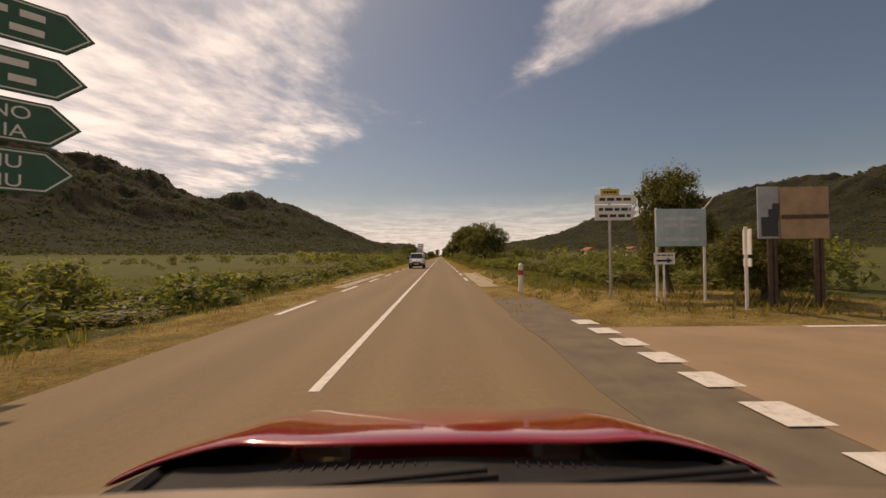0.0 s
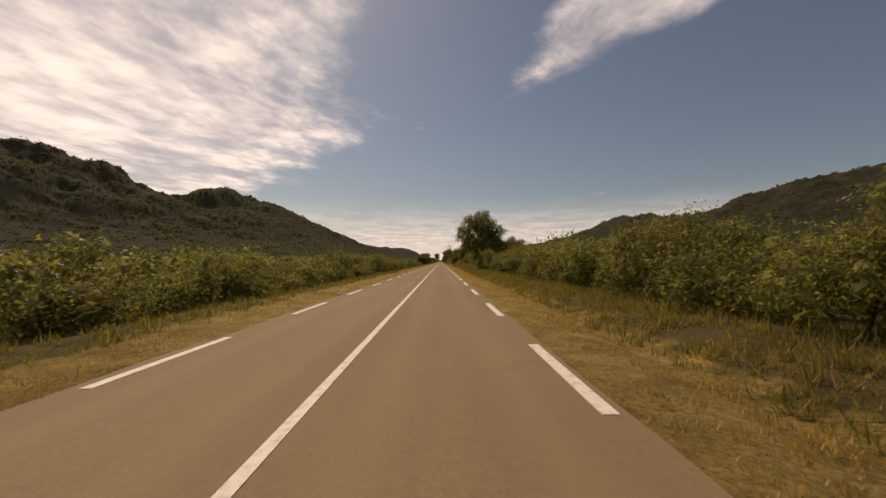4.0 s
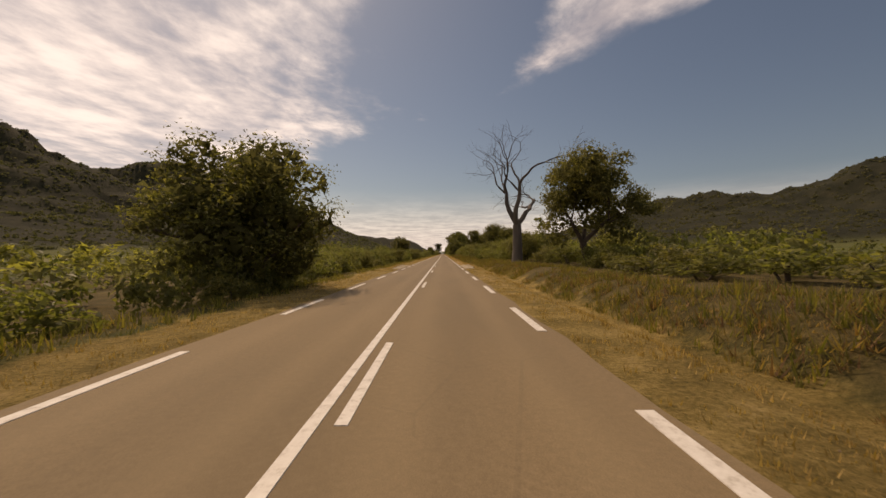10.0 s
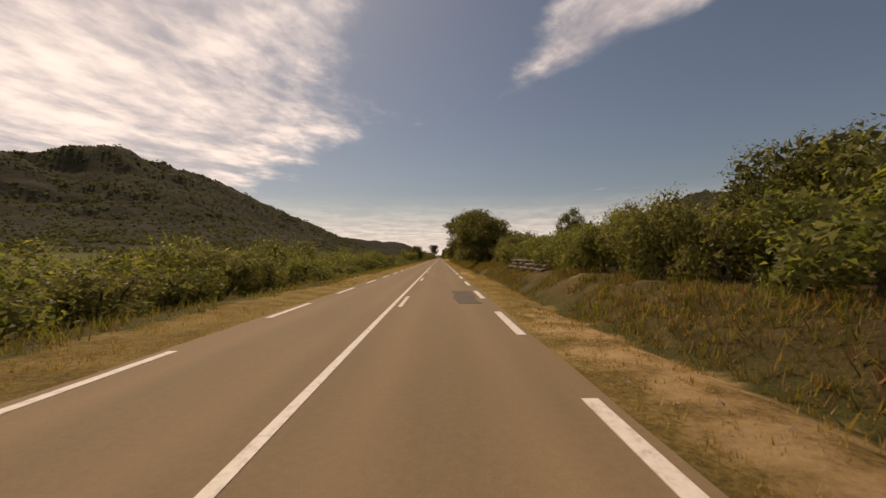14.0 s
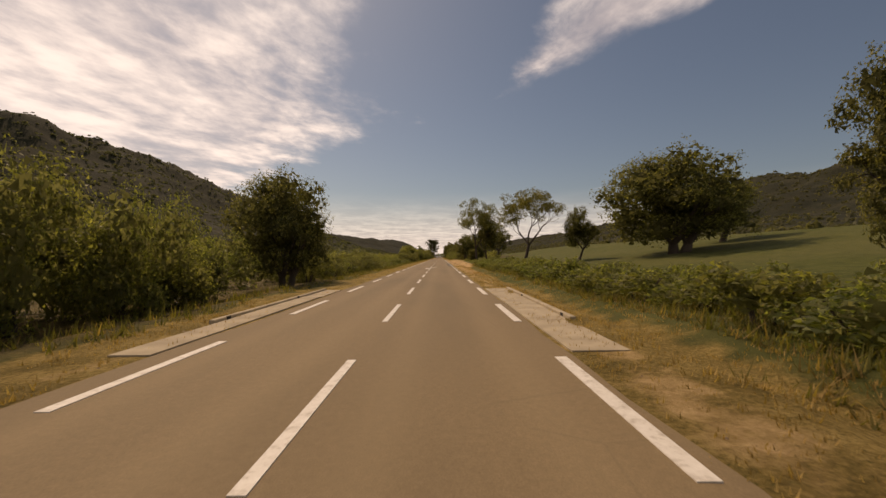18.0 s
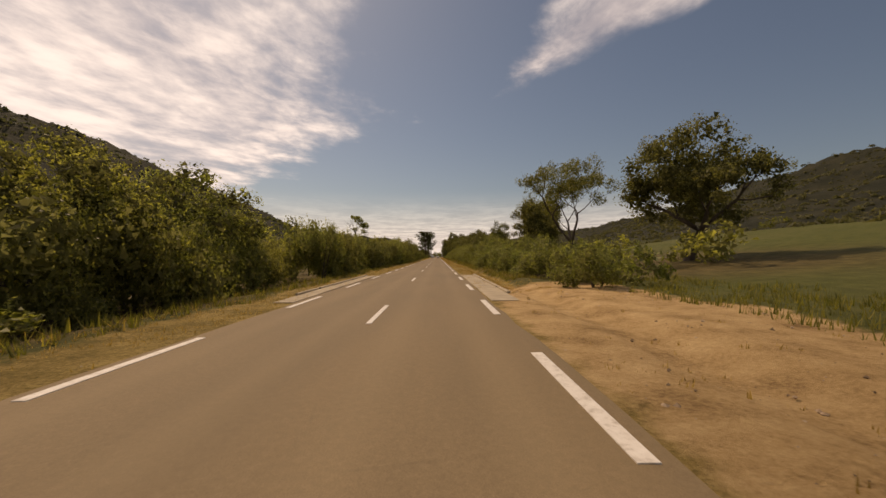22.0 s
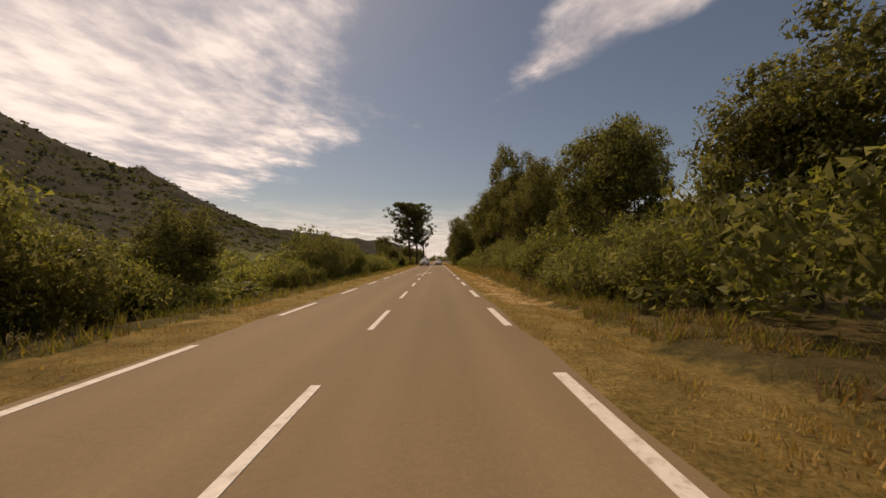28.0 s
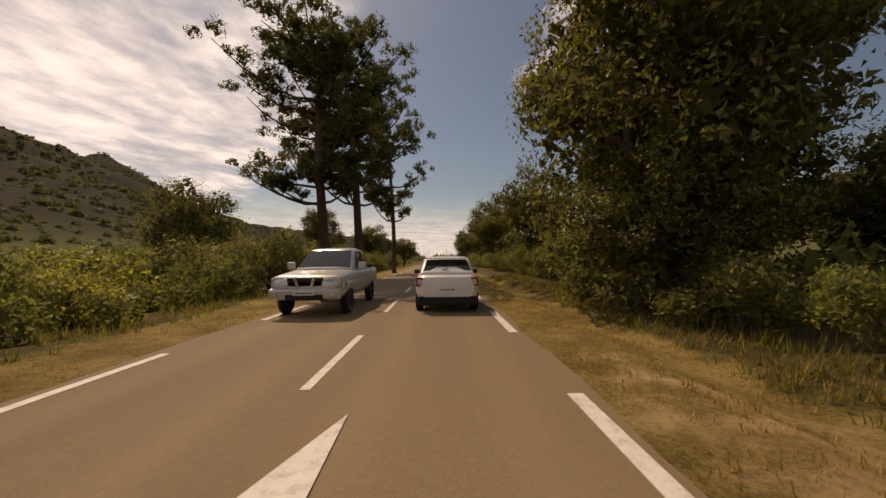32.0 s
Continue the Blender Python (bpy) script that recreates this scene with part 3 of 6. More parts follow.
def bush_arrays(seed, leaves=950, leaf=0.075, lobes=6, spiky=0.0, inner=46, tufts=6, coarse=0.28):
    """A bush one metre high and about 1.5 m across, standing on z = 0."""
    rnd = np.random.RandomState(seed)
    blobs = [((0, 0, 0.42), (0.52, 0.52, 0.46))]
    for i in range(lobes):
        a, r = 2.4 * i + rnd.uniform(-0.5, 0.5), rnd.uniform(0.25, 0.55)
        s = rnd.uniform(0.20, 0.36)
        blobs.append(((r * math.cos(a), r * math.sin(a), rnd.uniform(0.16, 0.74) * (1.12 - 0.4 * r)), (s * 1.1, s * 1.1, s)))
    pieces = []
    tot = sum(b[1][0] ** 2 for b in blobs)
    for c, r in blobs:
        pieces += clump(c, r, int(leaves * r[0] ** 2 / tot) + 6, leaf, rnd, inner, tufts, inner_size=coarse)
    # shoots that break the outline
    shoots = int((10 + spiky * 26) * min(1, leaves / 700))
    for i in range(shoots):
        a, r = rnd.uniform(0, 6.28), rnd.uniform(0.05, 0.6)
        z0, ln = rnd.uniform(0.50, 0.74) - 0.42 * r, rnd.uniform(0.14, 0.24 + 0.12 * spiky)
        m = 16
        k = np.linspace(0, 1, m)[:, None]
        tip = np.array([0.35 * math.cos(a), 0.35 * math.sin(a), 1.0]) * ln
        p = np.array([r * math.cos(a), r * math.sin(a), z0]) + k * tip
        pieces.append(leaf_tris(p + 0.018 * (1.1 - k) * rnd.normal(size=p.shape), np.tile([0, 0, 0.4], (m, 1)), leaf * 0.7, rnd, 2.2))
    v, f = joined(pieces)
    v[:, 2] = np.maximum(v[:, 2], -0.05)
    return v, f, inner_flags(pieces)


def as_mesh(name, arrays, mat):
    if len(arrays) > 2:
        return tri_mesh(name, arrays[0], arrays[1], [mat, INNER_SHADE], arrays[2])
    me = bpy.data.meshes.new(name)
    me.from_pydata(arrays[0].tolist(), [], arrays[1].tolist())
    me.materials.append(mat)
    me.update()
    return me


def stem_arrays(seed):
    rg = random.Random(seed)
    out = []
    for i in range(3):
        a = rg.uniform(0, 6.28)
        p = [Vector((0.06 * math.cos(a), 0.06 * math.sin(a), -0.05)), Vector((0.18 * math.cos(a), 0.18 * math.sin(a), 0.3)), Vector((0.32 * math.cos(a), 0.32 * math.sin(a), 0.62))]
        out.append(tube(p, [0.022, 0.016, 0.008], 5))
    v, f = joined(out)
    return v, np.array(f)


def tube(path, radii, seg=6):
    v, f = [], []
    for i, (p, r) in enumerate(zip(path, radii)):
        d = (path[min(i + 1, len(path) - 1)] - path[max(i - 1, 0)]).normalized()
        u = d.orthogonal().normalized()
        w = d.cross(u)
        for j in range(seg):
            a = 2 * math.pi * j / seg
            v.append(tuple(p + (u * math.cos(a) + w * math.sin(a)) * r))
        if i:
            a0 = (i - 1) * seg
            f += [(a0 + j, a0 + (j + 1) % seg, a0 + seg + (j + 1) % seg, a0 + seg + j) for j in range(seg)]
    return np.array(v), np.array(f)


# kind: name, leaf material, spikiness, label
KINDS = {"dark": ("evergreen_shrub", OAK_LEAF, 0.1, "dark evergreen shrub of dense small leaves on the verge"),
         "green": ("bush", BUSH_LEAF, 0.35, "green leafy roadside bush with loose shoots"),
         "low": ("bramble", BUSH_LEAF, 0.2, "low spreading green bramble beside the verge"),
         "pale": ("willow_bush", PALE_LEAF, 0.9, "pale green willowy bush with upright shoots"),
         "dry": ("tussock", GRASS_DRY, 1.0, "dry straw-coloured tussock beside the road")}
BUSH, LOD, HIGH_LOD, FAR_LOD, STEMS = {}, {}, {}, {}, [as_mesh("stem", stem_arrays(5 + i), BARK) for i in range(3)]
for i, (kind, (nm, mat, spk, _)) in enumerate(KINDS.items()):
    BUSH[kind, "high"] = [as_mesh(nm, bush_arrays(20 * i + 5 + j, 11000, 0.0135, 12, spk * 0.6, 150, 12, 0.17), mat) for j in range(3)]
    BUSH[kind, "tall"] = [as_mesh(nm, bush_arrays(20 * i + j, 3000, 0.027, 8, spk, 80, 8, 0.22), mat) for j in range(4)]
    BUSH[kind, "short"] = [as_mesh(nm, bush_arrays(20 * i + 10 + j, 950, 0.050, 5, spk, 34, 6), mat) for j in range(4)]
    LOD[kind] = [bush_arrays(20 * i + 15 + j, 300, 0.062, 3, 0.0, 26, 5) for j in range(3)]
    HIGH_LOD[kind] = [bush_arrays(20 * i + 13 + j, 1000, 0.032, 6, 0.0, 50, 7, 0.22) for j in range(2)]
    FAR_LOD[kind] = [bush_arrays(20 * i + 18 + j, 90, 0.10, 2, 0.0, 22, 3) for j in range(2)]
prng = random.Random(77)
bush_count = collections.Counter()
undergrowth = collections.defaultdict(list)          # leaf material -> pieces that are joined into one mesh each


def ground_z(x, y):
    return float(height(np.array([x], float), np.array([y], float))[0])


def put_bush(kind, x, y, h, w=None, near=True):
    if kind == "green" and h < 1.35:
        kind = "low"
    nm, mat, spk, label = KINDS[kind]
    w = w or h * 1.5 * prng.uniform(0.85, 1.2)
    k = w / 1.5
    m = Matrix.Translation((x, y, ground_z(x, y) - 0.06 * h)) @ Matrix.Rotation(prng.uniform(0, 6.28), 4, "Z") @ Matrix.Diagonal((k, k * prng.uniform(0.85, 1.15), h, 1))
    if near and bush_count[kind] < 300:
        bush_count[kind] += 1
        ob = new(nm, prng.choice(BUSH[kind, "high" if h > 2.9 else "tall" if h > 1.7 else "short"]))
        ob.matrix_world = m
        st = new("stem", prng.choice(STEMS))
        st.parent = ob
        tagged(ob, label, nm.replace("_", " "), "roadside bushes")
        return
    v, f, flags = prng.choice(FAR_LOD[kind] if abs(x) > 24 else HIGH_LOD[kind] if h > 3.0 and abs(x) < 17 else LOD[kind])
    a = np.array(m)
    undergrowth[mat.name].append((v @ a[:3, :3].T + a[:3, 3], f, flags))


def hedge(y0, y1, face, depth, h, kinds="green dark", gap=2.1, rows=1, vary=0.28, back=1.25):
    """Bushes along the road from y0 to y1; face: x of the side towards the road; rows go away from it."""
    side = 1 if face > 0 else -1
    h += 0.0 if face > 0 else 0.35
    vary *= 1.0 if face > 0 or h > 3 else 1.5
    names = kinds.split()
    for r in range(rows):
        y = y0 + prng.uniform(0, gap)
        while y < y1:
            hh = h * (back ** r) * prng.uniform(max(0.45, 1 - vary), 1 + vary)
            w = max(gap * 1.3, min(hh * 1.5, gap * 1.9)) * prng.uniform(0.9, 1.2)
            x = face + side * (w * 0.42 + (depth * (r + prng.uniform(0.0, 0.35)) / max(1, rows)))
            put_bush(prng.choice(names), x, y, hh, w, r == 0)
            y += gap * (1.1 + 0.35 * r) * prng.uniform(0.8, 1.25)


# left side
hedge(1, 16, -8.6, 3, 1.5, "green", 2.6, 1, 0.3)
hedge(-4, 74, -5.0, 3, 0.75, "green dark", 3.0, 2, 0.35)
hedge(74, 108, -5.6, 5, 1.6, "green dark", 2.6, 2)
hedge(108, 136, -6.6, 5, 2.4, "dark green", 2.6, 2)
hedge(136, 190, -6.2, 5, 2.2, "green dark", 2.8, 2)
hedge(190, 262, -6.6, 5, 2.1, "green dark", 2.4, 2)
hedge(262, 300, -5.8, 5, 1.6, "green dark", 2.4, 2)
hedge(300, 308, -6.6, 4, 1.3, "green pale", 2.6, 2)
hedge(322, 338, -5.6, 4, 1.2, "pale green", 2.4, 2)
hedge(340, 348, -5.0, 3, 1.3, "dark", 1.4, 2)
hedge(308, 315.5, -5.2, 3, 1.1, "dark", 1.4, 2)
hedge(348, 362, -6.2, 4, 1.8, "green dark", 2.4, 2)
hedge(362, 398, -6.4, 5, 2.2, "green dark", 2.3, 2)
hedge(398, 418, -5.8, 5, 2.7, "dark green", 2.2, 2)
hedge(424, 433, -6.5, 5, 1.2, "green", 2.4, 2)
hedge(434, 442, -4.9, 5, 3.1, "dark", 2.2, 2, 0.12)
hedge(443, 476, -6.5, 9, 1.5, "dark green dark", 3.6, 3, 0.3, 1.35)
hedge(476, 545, -6.2, 9, 1.7, "green dark", 3.2, 3, 0.5)
hedge(545, 606, -6.0, 5, 0.75, "green dark", 2.3, 2, 0.3)
hedge(603, 618, -6.8, 5, 4.0, "pale green", 2.3, 2)
hedge(626, 640, -6.2, 5, 2.0, "dark green", 2.4, 2)
hedge(640, 648, -5.8, 3, 2.4, "green dark", 2.4, 1, 0.15)
hedge(648, 700, -6.2, 5, 0.95, "green dark", 2.3, 2, 0.3)
hedge(700, 722, -5.2, 4, 2.4, "dark", 2.0, 2, 0.15)
hedge(722, 738, -6.2, 6, 1.5, "green pale", 2.4, 2)
hedge(738, 754, -6.6, 5, 4.8, "pale green", 2.8, 2, 0.2, 1.15)
hedge(756, 772, -5.2, 4, 4.2, "pale green", 2.4, 2, 0.2)
hedge(772, 789, -5.0, 4, 3.8, "green dark", 2.3, 2)
hedge(789, 866, -4.3, 4, 5.6, "green dark pale", 2.8, 2, 0.14, 1.18)
hedge(866, 893, -5.9, 5, 2.0, "green dark", 2.4, 2)
hedge(893, 900, -5.6, 4, 3.4, "dark green", 2.3, 2, 0.15)
hedge(900, 918, -6.2, 7, 1.4, "green pale", 2.4, 3)
hedge(918, 926, -5.3, 5, 3.8, "dark", 2.2, 2, 0.15)
hedge(926, 942, -5.9, 7, 1.7, "green dark", 2.4, 3, 0.25, 1.35)
hedge(942, 953, -5.6, 5, 2.4, "pale green", 2.4, 2, 0.2)
hedge(953, 968, -6.0, 7, 1.6, "green pale", 2.4, 3, 0.25, 1.3)
hedge(968, 975, -6.4, 4, 2.8, "dark", 2.0, 2, 0.2)
hedge(975, 986, -5.9, 5, 2.2, "dark green", 2.3, 2)
hedge(986, 997, -5.6, 6, 1.7, "green pale", 2.2, 2, 0.2)
hedge(997, 1060, -6.2, 6, 2.6, "dark green", 3.0, 2)
# right side
hedge(13, 44, 12.0, 6, 1.7, "dark green", 2.6, 2, 0.35)
hedge(14, 36, 7.5, 6, 1.1, "green dark", 2.6, 2)
hedge(36, 66, 6.0, 5, 1.15, "green", 1.9, 3, 0.25, 1.1)
hedge(70, 100, 6.5, 4, 2.0, "green dark", 2.4, 2)
hedge(99, 102, 8.0, 4, 3.2, "dark", 2.3, 2, 0.2)
hedge(103, 111, 13.5, 4, 3.2, "dark", 2.3, 1, 0.2)
hedge(112, 128, 8.0, 4, 3.4, "dark", 2.3, 2, 0.2)
hedge(128, 200, 7.0, 5, 2.8, "dark green", 2.6, 2, 0.28, 1.5)
hedge(200, 240, 8.4, 4, 3.0, "dark green", 2.5, 2, 0.28, 1.4)
hedge(240, 268, 8.2, 4, 3.8, "dark", 2.5, 2, 0.2)
hedge(268, 296, 7.8, 4, 2.3, "green dark", 2.1, 2, 0.2)
hedge(307.5, 310.5, 7.4, 6, 1.5, "green dark", 1.3, 3, 0.3, 1.1)
hedge(316, 348, 8.4, 7, 1.3, "green dark", 2.4, 3)
hedge(348, 366, 9.0, 6, 1.9, "dark green", 2.4, 2)
hedge(366, 398, 7.6, 4, 3.2, "green dark", 2.3, 2, 0.2)
hedge(398, 456, 6.5, 4, 3.0, "dark green", 2.3, 2)
hedge(456, 500, 6.5, 4, 2.9, "green dark", 2.1, 2, 0.2)
hedge(500, 540, 6.9, 4, 2.4, "green dark", 2.1, 2, 0.2)
hedge(540, 604, 6.2, 5, 3.9, "dark green", 2.4, 2, 0.25)
hedge(604, 664, 5.7, 8, 1.15, "green", 2.0, 3, 0.25, 1.08)
hedge(664, 700, 8.4, 7, 1.1, "green dark", 2.4, 2)
hedge(700, 722, 8.0, 7, 0.95, "green", 2.2, 3, 0.25, 1.05)
hedge(744, 760, 6.3, 5, 1.8, "green", 2.2, 2)
hedge(758, 788, 5.8, 5, 2.5, "green", 2.1, 3, 0.2, 1.25)
hedge(786, 816, 5.7, 7, 3.5, "green", 2.2, 3, 0.22, 1.33)
hedge(816, 870, 5.7, 7, 3.9, "green", 2.3, 3, 0.22, 1.33)
hedge(870, 925, 5.9, 5, 3.2, "dark green", 2.3, 2, 0.28, 1.5)
hedge(925, 962, 6.0, 5, 3.4, "dark", 2.2, 2)
hedge(960, 990, 6.0, 5, 2.0, "green", 2.1, 2)
hedge(994, 1070, 7.0, 5, 3.2, "dark green", 2.6, 2)
# scrub further off in the fields
def open_field(x, y):
    return (x > 0 and (585 < y < 752 or y < 60)) or (x < 0 and y < 90)


for x0, gap in ((-12.5, 5.0), (-19, 6.0), (-28, 7.5), (-41, 10.0), (15, 8.0), (25, 11.0)):
    yy = 20.0
    while yy < 1150:
        yy += gap * prng.uniform(0.7, 1.4)
        xx = x0 * prng.uniform(0.88, 1.18)
        hh = prng.uniform(1.5, 3.1) + 0.05 * min(abs(xx), 40)
        if not open_field(xx, yy) and prng.random() < 0.9:
            put_bush(prng.choice(("dark", "green", "dark", "pale")), xx, yy, hh, hh * prng.uniform(1.4, 2.0), False)
for i in range(260):
    xx, yy = prng.choice((-1, -1, 1)) * prng.uniform(40, 110), prng.uniform(20, 1180)
    hh = prng.uniform(2.0, 4.5)
    if not open_field(xx, yy):
        put_bush(prng.choice(("dark", "green", "dark")), xx, yy, hh, hh * prng.uniform(1.3, 2.0), False)
for i in range(46):
    put_bush(prng.choice(("dark", "green")), -44 + 2 * i + prng.uniform(-2, 2), prng.uniform(1420, 1495), prng.uniform(5, 10), prng.uniform(6, 10), False)
for i in range(34):
    put_bush(prng.choice(("dark", "green")), prng.choice((-1, 1)) * prng.uniform(20, 110), prng.uniform(14, 110), prng.uniform(1.0, 2.4), None, False)


# ---- trees ----
def grow(rg, base, direction, length, radius, depth, out, tips, wander=0.25, split=3, lift=0.15, ratio=0.68, seg=6):
    """A limb that bends as it goes and forks into thinner ones."""
    n = 5
    p, d, path, rad = base.copy(), direction.normalized(), [base.copy()], [radius]
    for i in range(n):
        d = (d + Vector([rg.uniform(-1, 1) for _ in range(3)]) * wander * 0.5 + Vector((0, 0, lift * 0.3))).normalized()
        p = p + d * (length / n)
        path.append(p.copy())
        rad.append(radius * (1 - 0.45 * (i + 1) / n))
    out.append(tube(path, rad, max(4, seg)))
    if depth == 0:
        tips.append((p.copy(), d.copy()))
        return
    for k in range(split):
        a = 2 * math.pi * (k + rg.uniform(-0.3, 0.3)) / split
        u = d.orthogonal().normalized()
        w = d.cross(u)
        spread_ = rg.uniform(0.45, 0.95)
        nd = (d + (u * math.cos(a) + w * math.sin(a)) * spread_).normalized()
        at = path[-1] if k < 2 else path[rg.randint(3, n)]
        grow(rg, at, nd, length * ratio * rg.uniform(0.8, 1.15), rad[-1] * (0.85 if k == 0 else 0.68), depth - 1, out, tips, wander, split, lift, ratio, seg - 1)


def tree_base(name, seed, leaf_mat, bark_mat, trunk=0.28, depth=3, crown=(0.40, 0.40, 0.34), crown_z=0.66, lobes=16, leaves=2600, leaf=0.017, dense=True, radius=0.030, bare=False, split=3, lean=0.08, lobe=(0.12, 0.19), stems=1, full=False):
    """A tree one metre high with its foot at the origin: an Empty over trunk and crown."""
    rg, rnd = random.Random(seed), np.random.RandomState(seed)
    root = new(name)
    wood, tips = [], []
    for s in range(stems):
        off = Vector((rg.uniform(-0.05, 0.05), rg.uniform(-0.05, 0.05), 0)) * (stems > 1)
        top = Vector((rg.uniform(-lean, lean), rg.uniform(-lean, lean), trunk)) + off
        foot = [off + Vector((0, 0, -0.03)), off.lerp(top, 0.04) + Vector((0, 0, 0.0)), off.lerp(top, 0.35) + Vector((rg.uniform(-0.01, 0.01), 0, 0)), top]
        wood.append(tube(foot, [radius * 1.5, radius * 1.15, radius, radius * 0.85], 9))
        for k in range(split):
            a = 2 * math.pi * (k + rg.uniform(-0.25, 0.25)) / split
            d = Vector((math.cos(a) * 0.75, math.sin(a) * 0.75, rg.uniform(0.5, 1.3)))
            grow(rg, top, d, (crown_z - trunk) * rg.uniform(0.55, 0.85) if not bare else 0.29, radius * 0.62, depth - 1, wood, tips, 0.35 if not bare else 0.75, split, 0.15)
    v, f = joined(wood)
    mesh_object("trunk", v.tolist(), f, bark_mat, root, smooth=True)
    if not bare:
        pieces, blobs = [], []
        zlow = -0.97 if full else -0.35
        for i in range(lobes):
            z = zlow + (0.98 - zlow) * (i + 0.5) / lobes + rnd.uniform(-0.08, 0.08)
            a, z = 2.39996 * i + rnd.uniform(-0.5, 0.5), max(-0.95, min(0.97, z))
            q = math.sqrt(1 - z * z)
            q = max(q, 0.86 + 0.12 * z) if full and z < 0 else q
            r = rnd.uniform(0.62, 0.92) if dense else rnd.uniform(0.35, 0.98)
            s = rnd.uniform(*lobe)
            blobs.append((np.array([q * math.cos(a) * crown[0], q * math.sin(a) * crown[1], z * crown[2]]) * r + [0, 0, crown_z], (s * 1.1, s * 1.1, s * 0.88)))
        for i in range(7 if dense else 0):
            d = rnd.normal(size=3)
            s = lobe[1] * rnd.uniform(0.9, 1.25)
            blobs.append((d / np.linalg.norm(d) * np.array(crown) * rnd.uniform(0.1, 0.45) + [0, 0, crown_z], (s * 1.1, s * 1.1, s)))
        for p, d in tips:
            if 0.2 < p.z < 1.02 and math.hypot(p.x / crown[0], p.y / crown[1], (p.z - crown_z) / crown[2]) < (1.45 if full else 1.25):
                s = rnd.uniform(*lobe) * (0.6 if dense else 0.85)
                blobs.append((np.array(p), (s * 1.2, s * 1.2, s * 0.8)))
        tot = sum(b[1][0] ** 2 for b in blobs)
        for c, r in blobs:
            pieces += clump(c, r, int(leaves * r[0] ** 2 / tot) + 6, leaf, rnd, 110 if dense else 8, 7, -0.75, 1.6, 0.19 if dense else 0.17, 0.80)
        v, f = joined(pieces)
        hi = v[:, 2].max()
        v[:, 2] *= 1.0 / max(hi, 0.5) if hi > 1.0 else 1.0
        new("crown", tri_mesh("crown", v, f, [leaf_mat, CROWN_SHADE], inner_flags(pieces))).parent = root
    return root


def pine_base(name, seed, low=0.42, whorls=11, reach=0.36):
    """A pine one metre high: a tall trunk with tiers of limbs that end in plates of needle tufts."""
    rg, rnd = random.Random(seed), np.random.RandomState(seed)
    root = new(name)
    bend = [Vector((0.03 * math.sin(3.1 * q + seed), 0.03 * math.cos(2.3 * q + seed) - 0.03, q)) for q in (-0.03, 0.02, 0.2, 0.4, 0.6, 0.78, 0.9, 0.97)]
    wood, pieces = [tube(bend, [0.026, 0.021, 0.018, 0.016, 0.013, 0.009, 0.006, 0.003], 9)], []
    for k in range(whorls):
        q = low + (0.97 - low) * (k + rg.uniform(-0.3, 0.3)) / (whorls - 1)
        q = min(0.96, max(low - 0.03, q))
        at = bend[-1].lerp(bend[2], (0.97 - q) / 0.77)
        span = reach * (0.55 + 0.75 * math.sin(math.pi * min(1, (q - low) / (0.98 - low) * 0.80 + 0.18))) * 0.85
        for b in range(rg.choice((3, 4, 4, 5))):
            a, ln = rg.uniform(0, 6.28), span * rg.uniform(0.55, 1.05)
            pts = [at + Vector((math.cos(a), math.sin(a), 0)) * ln * e + Vector((0, 0, ln * (0.25 * e + 0.22 * e * e - 0.10 * math.sin(3 * e)) + rg.uniform(-0.006, 0.006))) for e in (0, 0.25, 0.5, 0.75, 1.0)]
            wood.append(tube(pts, [0.0065, 0.005, 0.004, 0.003, 0.0015], 5))
            for c in range(8):
                e = rg.uniform(0.38, 1.05)
                base_ = pts[0].lerp(pts[4], e) + Vector((rg.uniform(-1, 1), rg.uniform(-1, 1), rg.uniform(-0.2, 0.5))) * 0.19 * ln * e
                base_.z = min(base_.z, 1.0)
                r = rg.uniform(0.024, 0.044)
                pieces += clump(np.array(base_), (r * 1.15, r * 1.15, r * 0.85), 80, 0.0045, rnd, 10, 4, -0.8, 3.6, 0.5)
    v, f = joined(wood)
    mesh_object("trunk", v.tolist(), f, PINE_BARK, root, smooth=True)
    v, f = joined(pieces)
    new("crown", tri_mesh("crown", v, f, [PINE_LEAF, CROWN_SHADE], inner_flags(pieces))).parent = root
    return root


